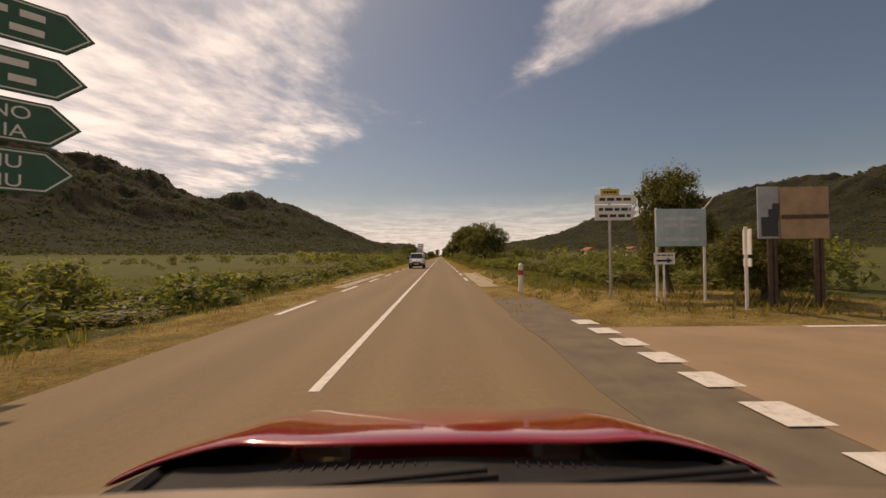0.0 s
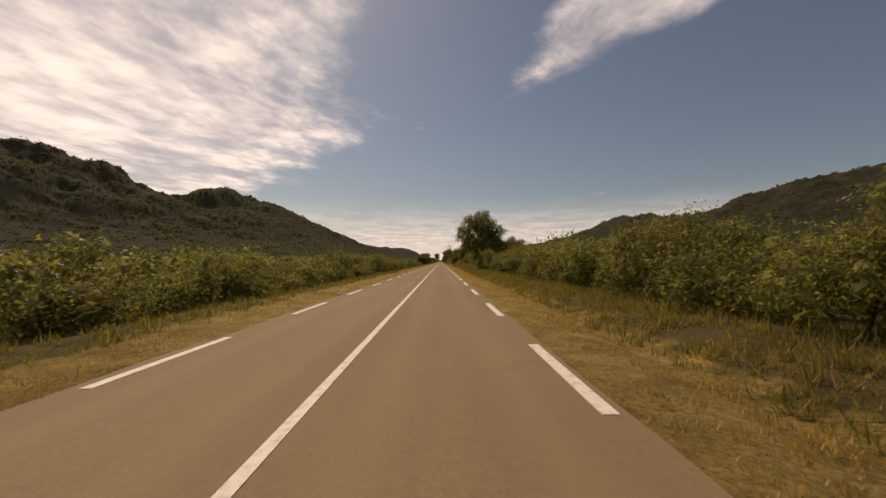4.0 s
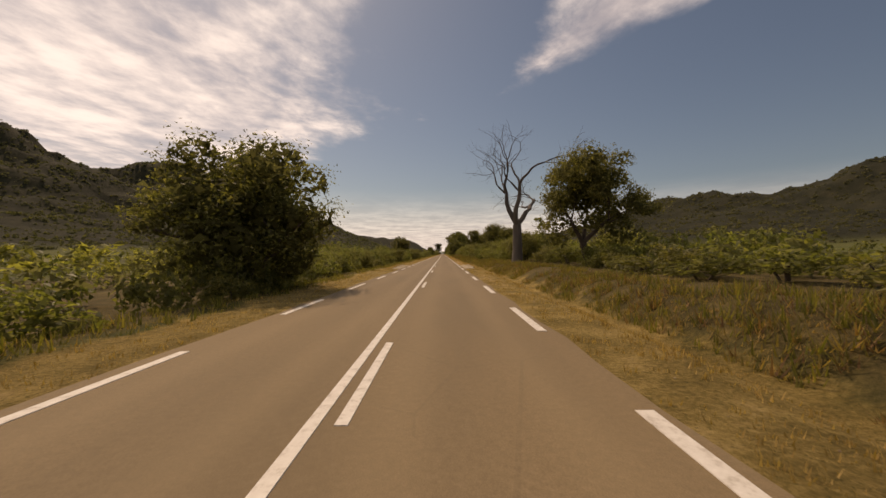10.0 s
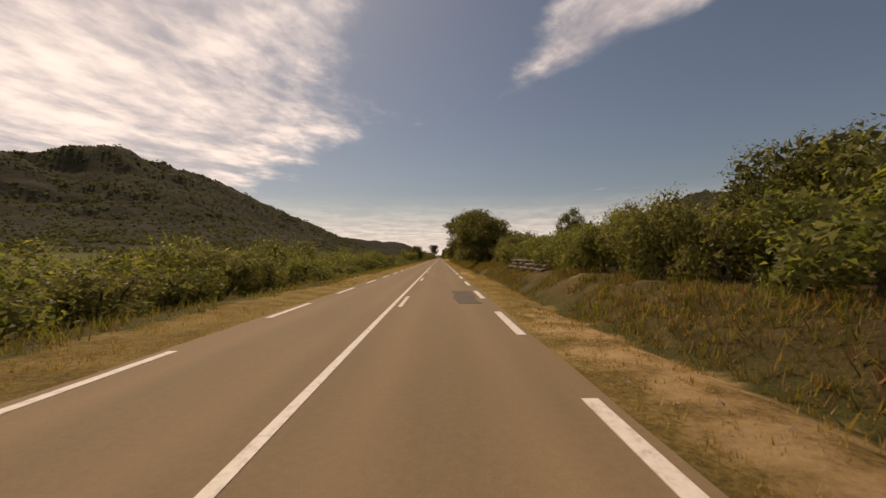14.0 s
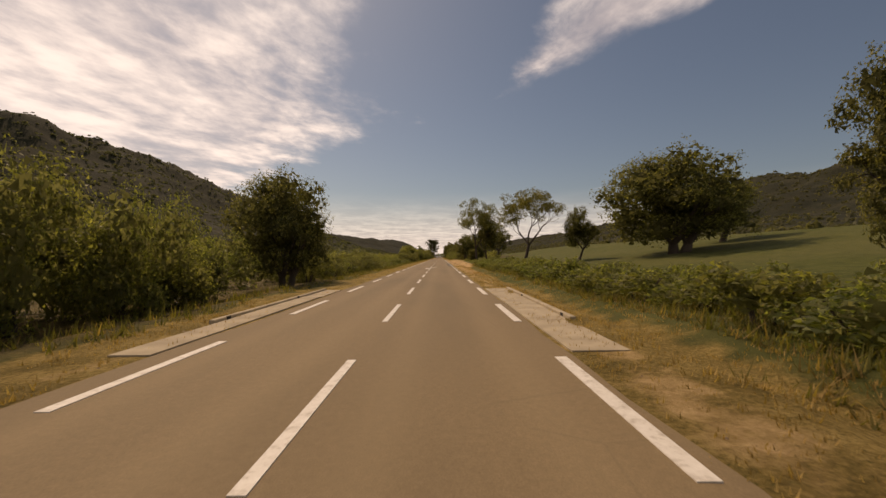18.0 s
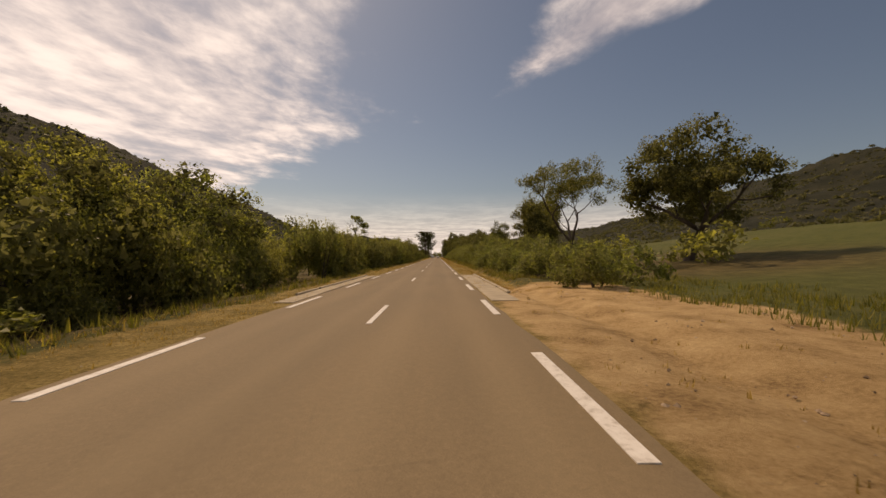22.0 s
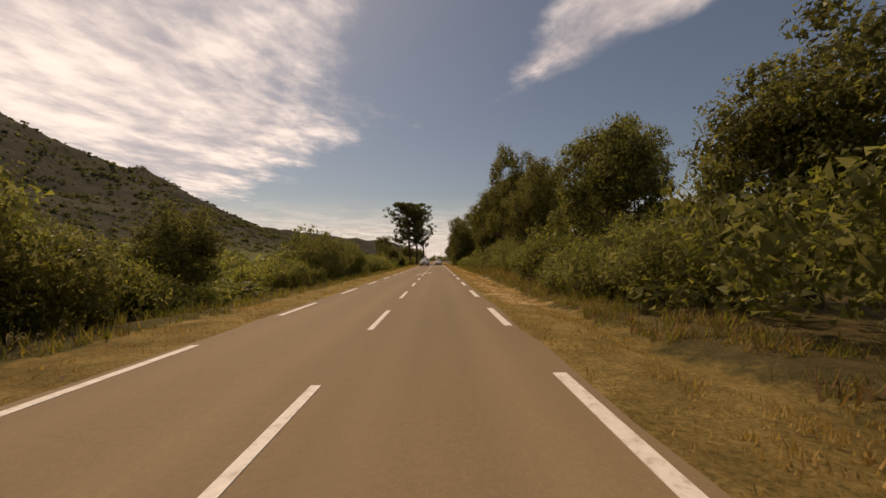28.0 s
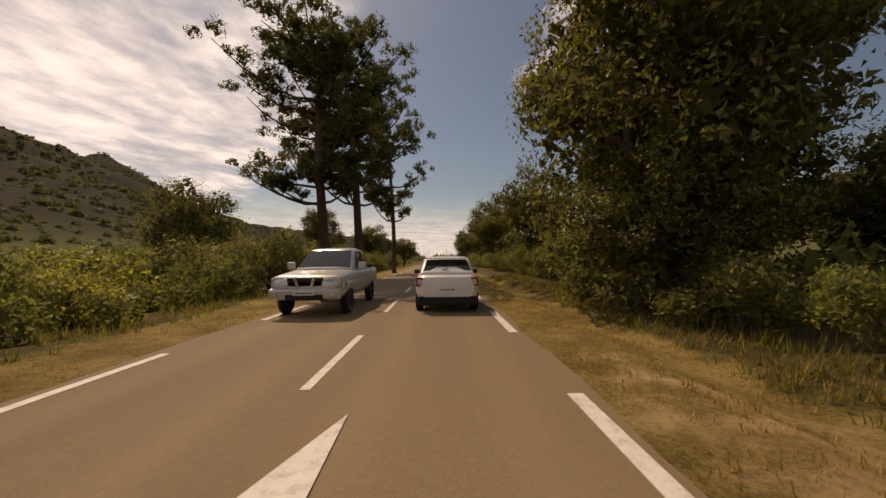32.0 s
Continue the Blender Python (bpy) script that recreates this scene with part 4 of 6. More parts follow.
TREES = {
    "oak": [tree_base("oak_tree", 101 + i, OAK_LEAF, BARK, 0.18, 3, (0.36, 0.36, 0.40), 0.55, 26, 17000, 0.0092, lobe=(0.10, 0.17), full=True) for i in range(4)],
    "big": [tree_base("oak_tree", 111 + i, OAK_LEAF, BARK, 0.14, 2, (0.37, 0.37, 0.42), 0.53, 36, 26000, 0.0085, lobe=(0.085, 0.14), full=True) for i in range(2)],
    "cork": [tree_base("cork_oak_tree", 131 + i, OAK_LEAF, BARK, 0.22, 3, (0.39, 0.39, 0.36), 0.60, 34, 24000, 0.0085, True, 0.024, False, 3, 0.06, (0.075, 0.125)) for i in range(2)],
    "airy": [tree_base("cork_oak_tree", 121 + i, OAK_LEAF, BARK, 0.22, 4, (0.38, 0.38, 0.37), 0.62, 30, 17000, 0.0085, False, 0.021, False, 3, 0.05, (0.05, 0.095)) for i in range(2)],
    "round": [tree_base("evergreen_tree", 141 + i, OAK_LEAF, BARK, 0.14, 2, (0.36, 0.36, 0.44), 0.47, 28, 20000, 0.0092, True, 0.03, False, 3, 0.05, (0.12, 0.19), 2, True) for i in range(2)],
    "pine": [pine_base("pine_tree", 161 + i, 0.32 + 0.08 * i, 13) for i in range(2)],
    "thin": [tree_base("thin_tree", 181, BUSH_LEAF, BARK, 0.38, 3, (0.13, 0.13, 0.30), 0.66, 6, 2600, 0.012, False, 0.014, False, 3, 0.03, (0.045, 0.075))],
    "pale": [tree_base("willow_tree", 191 + i, PALE_LEAF, BARK, 0.13, 2, (0.34, 0.34, 0.42), 0.48, 24, 13000, 0.0098, True, 0.02, False, 3, 0.05, (0.10, 0.17), 2, True) for i in range(2)],
    "bare": [tree_base("bare_tree", 205, OAK_LEAF, DEADWOOD, 0.26, 5, radius=0.032, bare=True)],
}
TREE_TAGS = {"cork": ("old cork oak with a wide dense crown on dark limbs", "oak tree"), "big": ("large dark oak with dense foliage down to the undergrowth", "oak tree"), "oak": ("cork oak with a lumpy dark green crown", "oak tree"), "airy": ("tall cork oak with an open crown and visible limbs", "oak tree"),
             "round": ("dense round-crowned evergreen tree, dark green to the ground", "tree"), "pine": ("maritime pine with a tall bare trunk and layered crown", "pine tree"),
             "thin": ("slender tree with sparse leaves above the hedge", "tree"), "pale": ("pale green willowy tree with upright twigs", "tree"),
             "bare": ("leafless dead tree with gnarled grey branches", "dead tree")}
PARKED = [tr for ts in TREES.values() for tr in ts]
used = set()


def put_tree(kind, x, y, h, w=None, which=None, turn=None):
    """w: the crown's width; the base trees are about 0.85 of their height wide."""
    src = TREES[kind][prng.randrange(len(TREES[kind])) if which is None else which % len(TREES[kind])]
    k = (w or 0.85 * h) / (0.40 if kind == "thin" else 0.85)
    m = Matrix.Translation((x, y, ground_z(x, y) - (0.07 * h if kind in ("round", "pale") else 0.05))) @ Matrix.Rotation(prng.uniform(0, 6.28) if turn is None else radians(turn), 4, "Z") @ Matrix.Diagonal((k, k, h, 1))
    if src not in used:
        used.add(src)
        src.matrix_basis = m
        ob = src
    else:
        ob = src.copy()
        scene.collection.objects.link(ob)
        for c in src.children:
            cc = c.copy()
            scene.collection.objects.link(cc)
            cc.parent = ob
        ob.matrix_basis = m
    return tagged(ob, *TREE_TAGS[kind], "trees along the road")


# kind, x, y, height, crown width
for row in (("oak", 9.85, 14.2, 5.4, 2.9), ("round", 11.0, 11.5, 3.0, 3.0), ("oak", 10.6, 72.8, 8.4, 8), ("round", 10.3, 90.2, 6.9, 6.4), ("cork", 10.8, 111.5, 11.2, 11), ("cork", 9.6, 115.5, 11.2, 11), ("oak", 12.0, 122, 10, 8), ("big", 12, 113, 6.5, 7), ("oak", 10.2, 136, 8.0, 5), ("oak", 12.6, 128.5, 6, 5), ("round", -9.5, 121, 5.6, 6),
            ("round", -9.7, 132.6, 8.2, 6.8), ("big", 7.9, 199.8, 11.2, 8.8), ("round", 11.8, 201, 6.6, 6), ("round", 14.0, 200.5, 7.0, 6), ("round", 12.5, 219, 5.0, 5), ("oak", 14.0, 231, 7.8, 7), ("oak", 15.0, 246.5, 11, 7.5)):
    put_tree(*row)
for row in (("oak", 9.2, 257.5, 7.4, 5), ("round", 12.2, 254, 6.4, 7), ("oak", 14, 264, 9, 6), ("round", -7.1, 311.5, 6.4, 6.6), ("round", 8.2, 312.5, 4.8, 5.2), ("round", 10.8, 312, 6.8, 8.2), ("round", 13.8, 312, 5.2, 5.2), ("round", -7.1, 344, 8.3, 8.2),
            ("oak", 10.8, 353.5, 9.0, 7.6), ("bare", 7.9, 363.4, 13.6, 12, 0, 280), ("round", 11.4, 405, 9.0, 6), ("oak", 13.6, 401, 6.5, 5), ("round", 11.5, 469, 5.2, 5), ("thin", 20, 402, 9, 3), ("oak", -9.3, 424, 7, 5), ("oak", 10.4, 443, 8.9, 6), ("oak", 14.6, 441, 7.9, 6)):
    put_tree(*row)
for row in (("round", 7.2, 510, 8.6, 8.4), ("oak", 16, 501, 6.6, 3.6), ("cork", 10.2, 575, 16, 15), ("cork", 11.2, 562.5, 15, 12), ("big", 11.5, 556, 9.5, 8), ("big", 11, 571, 9, 8), ("big", 9.8, 579, 8, 7.5), ("oak", 9.4, 599, 11.5, 7.5), ("oak", 17.2, 611.5, 9.4, 5.4), ("round", 33, 652, 18.5, 20), ("oak", 46, 660, 12, 12), ("round", -8.4, 622.5, 9.2, 6.4),
            ("airy", 8.4, 676, 13.5, 9.5, 0), ("oak", 10.8, 677.5, 11.2, 5), ("round", 8.2, 680, 3.8, 2.6), ("airy", 16.5, 668.7, 14.8, 12, 1), ("oak", 23.5, 661, 9.6, 5), ("round", 9.6, 726.5, 10.6, 7.2), ("round", 13.6, 729.5, 8.8, 8.0), ("pale", -11, 748, 8.2, 7.5), ("pale", -10, 741, 7.4, 6)):
    put_tree(*row)
for row in (("thin", -8.2, 776, 8.2, 2.6), ("airy", 15, 768.6, 12.4, 10), ("oak", 15.0, 781, 10.2, 8), ("oak", 26, 766, 15, 12), ("oak", 23.5, 811, 13.5, 8), ("oak", 19, 838, 11.8, 7), ("oak", 29, 826, 15.5, 8), ("oak", 14, 852, 9.5, 8), *[("oak", 11.4 + 1.3 * (i % 2), 816 + 4.3 * i, 7.0 + 0.8 * ((i * 7) % 3), 6.2) for i in range(15)],
            ("oak", -8.6, 796, 5.8, 5), ("oak", -7.8, 891.5, 6.3, 4.0), ("oak", -8.6, 904, 4.6, 3.6), ("round", -38, 998, 12, 7), ("round", -30, 985, 8, 6)):
    put_tree(*row)
for row in (("oak", 11.0, 883, 9.4, 7), ("oak", 11.6, 891, 7.8, 7), ("oak", 12, 900, 9, 7), ("oak", 10.5, 909, 9.5, 7), ("big", 14, 916, 12, 9), ("big", 11, 924, 11.5, 7), ("big", 14, 938, 14.5, 10), ("big", 9.6, 931, 14.5, 7.5), ("big", 9.0, 944, 11.8, 7.4), ("big", 10.6, 944, 14, 9), ("big", 11, 952.5, 14, 9),
            ("oak", 16, 947, 14, 10), ("round", 15, 953, 8.5, 8), ("round", 19, 957, 9.5, 9), ("big", 13, 962, 12.5, 9), ("big", 14.5, 972, 11, 9), ("big", 8.8, 992.0, 15.4, 12, 0), ("big", 10.6, 993.5, 11, 10, 1), ("round", 16.5, 991, 7.5, 8), ("round", 7.6, 990.5, 6, 6.5), ("oak", -8.3, 972, 5.3, 3.4), ("round", -7.2, 977, 3.4, 2.8)):
    put_tree(*row)
for row in (("pine", -7.9, 1009, 19.0, 17), ("pine", -5.9, 1010.5, 18.6, 15), ("pine", -3.9, 1020, 17, 10), ("round", -14, 1004, 8.5, 6), ("oak", 9.5, 1012, 10, 7), ("oak", 9, 1030, 11, 9), ("oak", 10, 1050, 11, 9),
            ("oak", -11, 1050, 9, 8), ("oak", -22, 1056, 14, 9), ("oak", 9, 1085, 10, 9), ("oak", -9, 1090, 9, 9)):
    put_tree(*row)

for src in PARKED:
    if src not in used:
        for c in list(src.children):
            bpy.data.objects.remove(c)
        bpy.data.objects.remove(src)

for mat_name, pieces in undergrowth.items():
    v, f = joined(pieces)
    ob = new("undergrowth", tri_mesh("undergrowth", v, f, [bpy.data.materials[mat_name], INNER_SHADE], np.concatenate([p[2] for p in pieces])))
    tagged(ob, "scrub and bushes growing behind the roadside hedge", "scrub", kind="stuff")

# ---- scrub on the hills ----
hrnd = np.random.RandomState(41)


def hill_scrub(name, mat, n, x0, x1, y0, y1, size, label):
    """Low clumps of coarse leaves scattered over the slopes, thicker in patches."""
    x, y = hrnd.uniform(x0, x1, n), hrnd.uniform(y0, y1, n)
    z = height(x, y)
    keep = (z > 6) & (lattice(x, y, 55, 51) + 0.6 * lattice(x, y, 17, 53) + 0.35 * hrnd.random_sample(n) > 0.60)
    x, y, z = x[keep], y[keep], z[keep]
    m, t = len(x), 14
    r = np.repeat(hrnd.uniform(size[0], size[1], m) * (0.6 + 0.8 * lattice(x, y, 40, 57)), t)
    d = ball_dirs(m * t, hrnd, -0.1)
    p = np.repeat(np.stack([x, y, z], -1), t, 0) + d * np.array([1.0, 1.0, 0.75]) * r[:, None] * 0.75
    v, f = leaf_tris(p, d, r[:, None] * 0.8, hrnd, 1.3, 0.5)
    tagged(new(name, tri_mesh(name, v, f, [mat])), label, "scrub", kind="stuff")


hill_scrub("hill_scrub", HILL_LEAF, 34000, -900, -55, 60, 2100, (1.2, 2.9), "dark evergreen scrub covering the hillside")
hill_scrub("hill_scrub", HILL_LEAF, 22000, 60, 800, 60, 2000, (1.2, 2.8), "dark evergreen scrub covering the hillside")

# ---- grass on the verges ----
grnd = np.random.RandomState(9)


def grass(name, mat, n, spans, tall, label, lean=0.7):
    """Tufts of five blades; spans: x from, x to, y from, y to, share."""
    share = np.array([s[4] for s in spans], float)
    pick = grnd.choice(len(spans), n, p=share / share.sum())
    sp = np.array([s[:4] for s in spans])[pick]
    x = sp[:, 0] + (sp[:, 1] - sp[:, 0]) * grnd.random_sample(n)
    y = sp[:, 2] + (sp[:, 3] - sp[:, 2]) * grnd.random_sample(n)
    keep = lattice(x, y, 0.9, 31) + 0.5 * lattice(x, y, 6.0, 33) > 0.52
    x, y = x[keep], y[keep]
    z = height(x, y)
    b = 5
    n = len(x) * b
    cx_, cy_, cz_ = np.repeat(x, b) + grnd.normal(0, 0.05, n), np.repeat(y, b) + grnd.normal(0, 0.05, n), np.repeat(z, b) - 0.02
    a, h = grnd.uniform(0, 6.28, n), np.repeat(grnd.uniform(tall[0], tall[1], len(x)), b) * grnd.uniform(0.6, 1.2, n)
    w, lean_ = 0.007 + 0.035 * h, h * grnd.uniform(0.1, lean, n)
    dx, dy = np.cos(a), np.sin(a)
    v = np.empty((n, 3, 3))
    v[:, 0] = np.stack([cx_ - dy * w, cy_ + dx * w, cz_], -1)
    v[:, 1] = np.stack([cx_ + dy * w, cy_ - dx * w, cz_], -1)
    v[:, 2] = np.stack([cx_ + dx * lean_, cy_ + dy * lean_, cz_ + h], -1)
    ob = mesh_object(name, v.reshape(-1, 3).tolist(), np.arange(n * 3).reshape(n, 3).tolist(), mat)
    return tagged(ob, label, "grass", kind="stuff")


grass("dry_grass", GRASS_DRY, 150000, [(3.15, 6.4, 9, 290, 4), (3.15, 6.4, 312, 655, 4.2), (3.3, 8.5, 655, 745, 0.12), (3.15, 6.4, 745, 1010, 4), (-5.4, -3.02, -2, 1010, 6)],
      (0.03, 0.11), "short dry yellow grass on the verges")
grass("green_grass", GRASS_GREEN, 70000, [(5.0, 9.3, 14, 290, 5), (5.2, 8.2, 312, 600, 4.0), (6.0, 8.0, 600, 660, 0.6), (8.5, 15, 660, 750, 2), (5.4, 7.4, 750, 1010, 2.4), (-6.8, -4.6, 0, 1010, 5), (-30, -6, -2, 80, 2)],
      (0.08, 0.36), "taller green grass at the foot of the hedges")

grass("weeds", WEED, 64000, [(5.0, 9.4, 60, 290, 5.5), (6.0, 14, 8.6, 17, 0.4), (4.9, 7.8, 385, 604, 6), (5.2, 8.2, 316, 385, 1.8), (6.0, 9.0, 604, 660, 1), (5.6, 7.2, 750, 1000, 2.4), (-6.4, -4.6, 60, 1000, 4.0)],
      (0.07, 0.30), "tangled dry weeds and herbs below the hedges", 1.5)
grass("rust_brown_weeds", RUST_WEED, 11000, [(5.4, 8.6, 196, 292, 2.5), (5.2, 7.6, 318, 420, 1.6), (5.0, 7.4, 420, 545, 3.2), (4.8, 7.0, 556, 600, 0.8), (5.4, 7.4, 868, 900, 0.5), (5.4, 7.6, 905, 950, 0.8)],
      (0.10, 0.34), "rust-brown dead bracken and herbs on the bank", 1.3)

# ---- loose stones on the bare earth ----
n = 7000
zone = np.array([(3.3, 11, 291, 311), (3.3, 6.0, 99, 122), (3.4, 6.8, 655, 712), (3.4, 9.0, 712, 748), (3.3, 5.4, 900, 985), (3.3, 5.2, 196, 250), (3.3, 5.0, 424, 470), (3.3, 4.2, 0, 1000), (-3.9, -3.2, 0, 1000)])
zone = zone[grnd.choice(len(zone), n, p=[0.14, 0.06, 0.16, 0.16, 0.10, 0.06, 0.06, 0.16, 0.10])]
px_, py_ = zone[:, 0] + (zone[:, 1] - zone[:, 0]) * grnd.random_sample(n), zone[:, 2] + (zone[:, 3] - zone[:, 2]) * grnd.random_sample(n)
pz_, sz_ = height(px_, py_), 0.010 + 0.045 * grnd.random_sample(n) ** 4
OCT = np.array([(1, 0, 0), (-1, 0, 0), (0, 1, 0), (0, -1, 0), (0, 0, 0.7), (0, 0, -0.7)])
pv_ = np.stack([px_, py_, pz_], -1)[:, None] + OCT[None] * sz_[:, None, None] * grnd.uniform(0.6, 1.4, (n, 6, 1))
pf_ = np.array([(0, 2, 4), (2, 1, 4), (1, 3, 4), (3, 0, 4), (2, 0, 5), (1, 2, 5), (3, 1, 5), (0, 3, 5)])[None] + 6 * np.arange(n)[:, None, None]
tagged(mesh_object("loose_stones", pv_.reshape(-1, 3).tolist(), pf_.reshape(-1, 3).tolist(), PEBBLE), "small pale stones scattered on the dusty verge", "stones", kind="stuff")


# ---- built things ----
WHITE = plain("white_paint", (0.72, 0.71, 0.68), 0.35, 0, 0.06, 3, 0.5)
SILVER = plain("silver_paint", (0.50, 0.50, 0.49), 0.32, 0.55, 0.05, 3)
RED = plain("red_car_paint", (0.34, 0.010, 0.014), 0.12, 0.0, 0.05, 2, 0.9)
RED.node_tree.nodes["Principled BSDF"].inputs["Coat Weight"].default_value = 1.0
RUBBER = plain("black_rubber", (0.022, 0.021, 0.020), 0.75, 0, 0.2, 20)
BLACK = plain("black_plastic", (0.022, 0.021, 0.020), 0.65, 0, 0.15, 12, 0.2)
# tan that imitates the road mirrored in the red car's windscreen
REFLECTION_TAN = plain("brown_dashboard", (0.24, 0.17, 0.10), 0.35, 0, 0.2, 5, 0.5)
CHROME = plain("bright_metal", (0.62, 0.61, 0.58), 0.22, 1.0, 0.05, 8)
GALV = plain("galvanised_steel", (0.40, 0.39, 0.37), 0.5, 0.6, 0.12, 6)
SIGN_WHITE = plain("sign_white", (0.66, 0.64, 0.58), 0.5, 0, 0.08, 4)
SIGN_GREEN = plain("sign_green", (0.015, 0.085, 0.045), 0.45, 0, 0.12, 4)
SIGN_YELLOW = plain("sign_yellow", (0.55, 0.36, 0.06), 0.5, 0, 0.08, 4)
SIGN_RED = plain("sign_red", (0.45, 0.03, 0.02), 0.5, 0, 0.08, 4)
TURQUOISE = plain("faded_turquoise", (0.33, 0.44, 0.45), 0.6, 0, 0.18, 2)
INK = plain("dark_lettering", (0.03, 0.03, 0.032), 0.6, 0, 0.1, 9)
FADED = plain("faded_print", (0.44, 0.50, 0.50), 0.6, 0, 0.15, 5)
POSTER = plain("faded_grey_poster", (0.30, 0.33, 0.35), 0.7, 0, 0.25, 2)
BROWN_BOARD = plain("weathered_board", (0.33, 0.23, 0.14), 0.85, 0, 0.22, 3)
WOOD_POST = plain("dark_wood_post", (0.085, 0.055, 0.035), 0.9, 0, 0.3, 5)
STONE = plain("field_stone", (0.25, 0.215, 0.16), 0.9, 0, 0.3, 3)
LAMP_RED = plain("red_lamp_glass", (0.30, 0.012, 0.010), 0.15, 0, 0.05, 3, 0.6)
LAMP_CLEAR = plain("clear_lamp_glass", (0.55, 0.55, 0.52), 0.12, 0.3, 0.05, 3, 0.7)
TILE = plain("terracotta_roof", (0.36, 0.15, 0.075), 0.9, 0, 0.25, 2)
RENDERED = plain("cream_render", (0.55, 0.45, 0.33), 0.9, 0, 0.1, 1)
glass_k = Mat("dark_glass", 0.06, 0.0, 0.8)
glass_k.color((0.018, 0.021, 0.022))
GLASS = glass_k.m


def thing(name, m, label, category, group="", kind=""):
    ob = new(name)
    ob.matrix_world = m if isinstance(m, Matrix) else Matrix.Translation(m)
    return tagged(ob, label, category, group, kind)


def box(size, at=(0, 0, 0), bevel=0.01, rot=None):
    """A bevelled block as a bmesh."""
    bm = bmesh.new()
    bmesh.ops.create_cube(bm, size=1.0)
    bmesh.ops.scale(bm, vec=size, verts=bm.verts)
    if bevel:
        bmesh.ops.bevel(bm, geom=bm.edges[:], offset=min(bevel, min(size) * 0.45), segments=2, profile=0.6, affect="EDGES")
    if rot:
        bmesh.ops.rotate(bm, matrix=Euler([radians(a) for a in rot]).to_matrix(), verts=bm.verts)
    bmesh.ops.translate(bm, vec=at, verts=bm.verts)
    return bm


def rod(r, h, at=(0, 0, 0), seg=12, rot=None, r2=None):
    """A round bar standing on z = 0 before it is turned."""
    bm = bmesh.new()
    bmesh.ops.create_cone(bm, cap_ends=True, segments=seg, radius1=r, radius2=r if r2 is None else r2, depth=h)
    bmesh.ops.translate(bm, vec=(0, 0, h / 2), verts=bm.verts)
    if rot:
        bmesh.ops.rotate(bm, matrix=Euler([radians(a) for a in rot]).to_matrix(), verts=bm.verts)
    bmesh.ops.translate(bm, vec=at, verts=bm.verts)
    return bm


def prism(points, depth, at=(0, 0, 0), bevel=0.0):
    """A plate with the outline points in x and z, depth along y, front face at y = 0."""
    bm = bmesh.new()
    a = [bm.verts.new((x, 0, z)) for x, z in points]
    b = [bm.verts.new((x, depth, z)) for x, z in points]
    bm.faces.new(a), bm.faces.new(b[::-1])
    n = len(a)
    for i in range(n):
        bm.faces.new((a[i], b[i], b[(i + 1) % n], a[(i + 1) % n]))
    bmesh.ops.recalc_face_normals(bm, faces=bm.faces[:])
    if bevel:
        bmesh.ops.bevel(bm, geom=[e for e in bm.edges if abs(e.verts[0].co.y - e.verts[1].co.y) < 1e-6], offset=bevel, segments=1, affect="EDGES")
    bmesh.ops.translate(bm, vec=at, verts=bm.verts)
    return bm


def arrow_outline(w, h, tip, right=True):
    s = 1 if right else -1
    return [(0, 0), (s * (w - tip), 0), (s * w, h / 2), (s * (w - tip), h), (0, h)]


def letters(text, size, mat, parent, at, rot=(90, 0, 0)):
    cu = bpy.data.curves.new("lettering", "FONT")
    cu.body, cu.size, cu.extrude = text, size, 0.003
    cu.materials.append(mat)
    ob = new("lettering", cu)
    ob.parent = parent
    ob.matrix_local = Matrix.LocRotScale(at, Euler([radians(a) for a in rot]), None)
    return ob


# ---- road details ----
def plate(name, x0, x1, y0, y1, z, mat, parent, wob=0.05, seed=1, label=""):
    """A flat patch with an uneven outline."""
    rg = random.Random(seed)
    n = max(2, int((y1 - y0) / 0.8))
    v, f = [], []
    for i in range(n + 1):
        y = y0 + (y1 - y0) * i / n
        a, b = x0 + rg.uniform(-wob, wob), x1 + rg.uniform(-wob, wob)
        v += [(a, y, z - 0.10), (a, y, z), (b, y, z), (b, y, z - 0.10)]
        if i:
            k = (i - 1) * 4
            f += [(k + j, k + j + 1, k + j + 5, k + j + 4) for j in range(3)]
    f += [(0, 3, 2, 1), (n * 4, n * 4 + 1, n * 4 + 2, n * 4 + 3)]
    return mesh_object(name, v, f, mat, parent, label)


plate("tarmac_patch", 2.30, 3.07, 653.0, 672.6, 0.0035, TARMAC_PATCH, road, 0.05, 3, "dark strip of newer tarmac along the edge")
plate("tarmac_patch", 1.9, 2.6, 470.2, 474.5, 0.012, TARMAC_PATCH, road, 0.08, 6, "dark patch of newer tarmac")
APRON = plain("patched_tarmac", (0.165, 0.130, 0.088), 0.9, 0, 0.22, 2)
side_road = thing("side_road", (0, 0, 0), "brown dusty side road joining the main road", "road", kind="structure")
plate("apron", 2.98, 4.45, -14, 13.0, 0.0, APRON, side_road, 0.06, 7)
SIDE = plain("brown_asphalt", (0.30, 0.205, 0.125), 0.9, 0, 0.16, 0.8)
plate("surface", 4.4, 60, -6, 7.4, 0.012, SIDE, side_road, 0.05, 8)
for i in range(11):
    b = part("give_way_block", box((0.42, 0.52, 0.008), (4.30, 8.0 - i * 0.93, 0.014), 0.003), PAINT, side_road)
for i in range(5):
    part("edge_mark", box((2.6, 0.14, 0.008), (9.5 + i * 3.6, 7.25, 0.018), 0.003), PAINT, side_road)


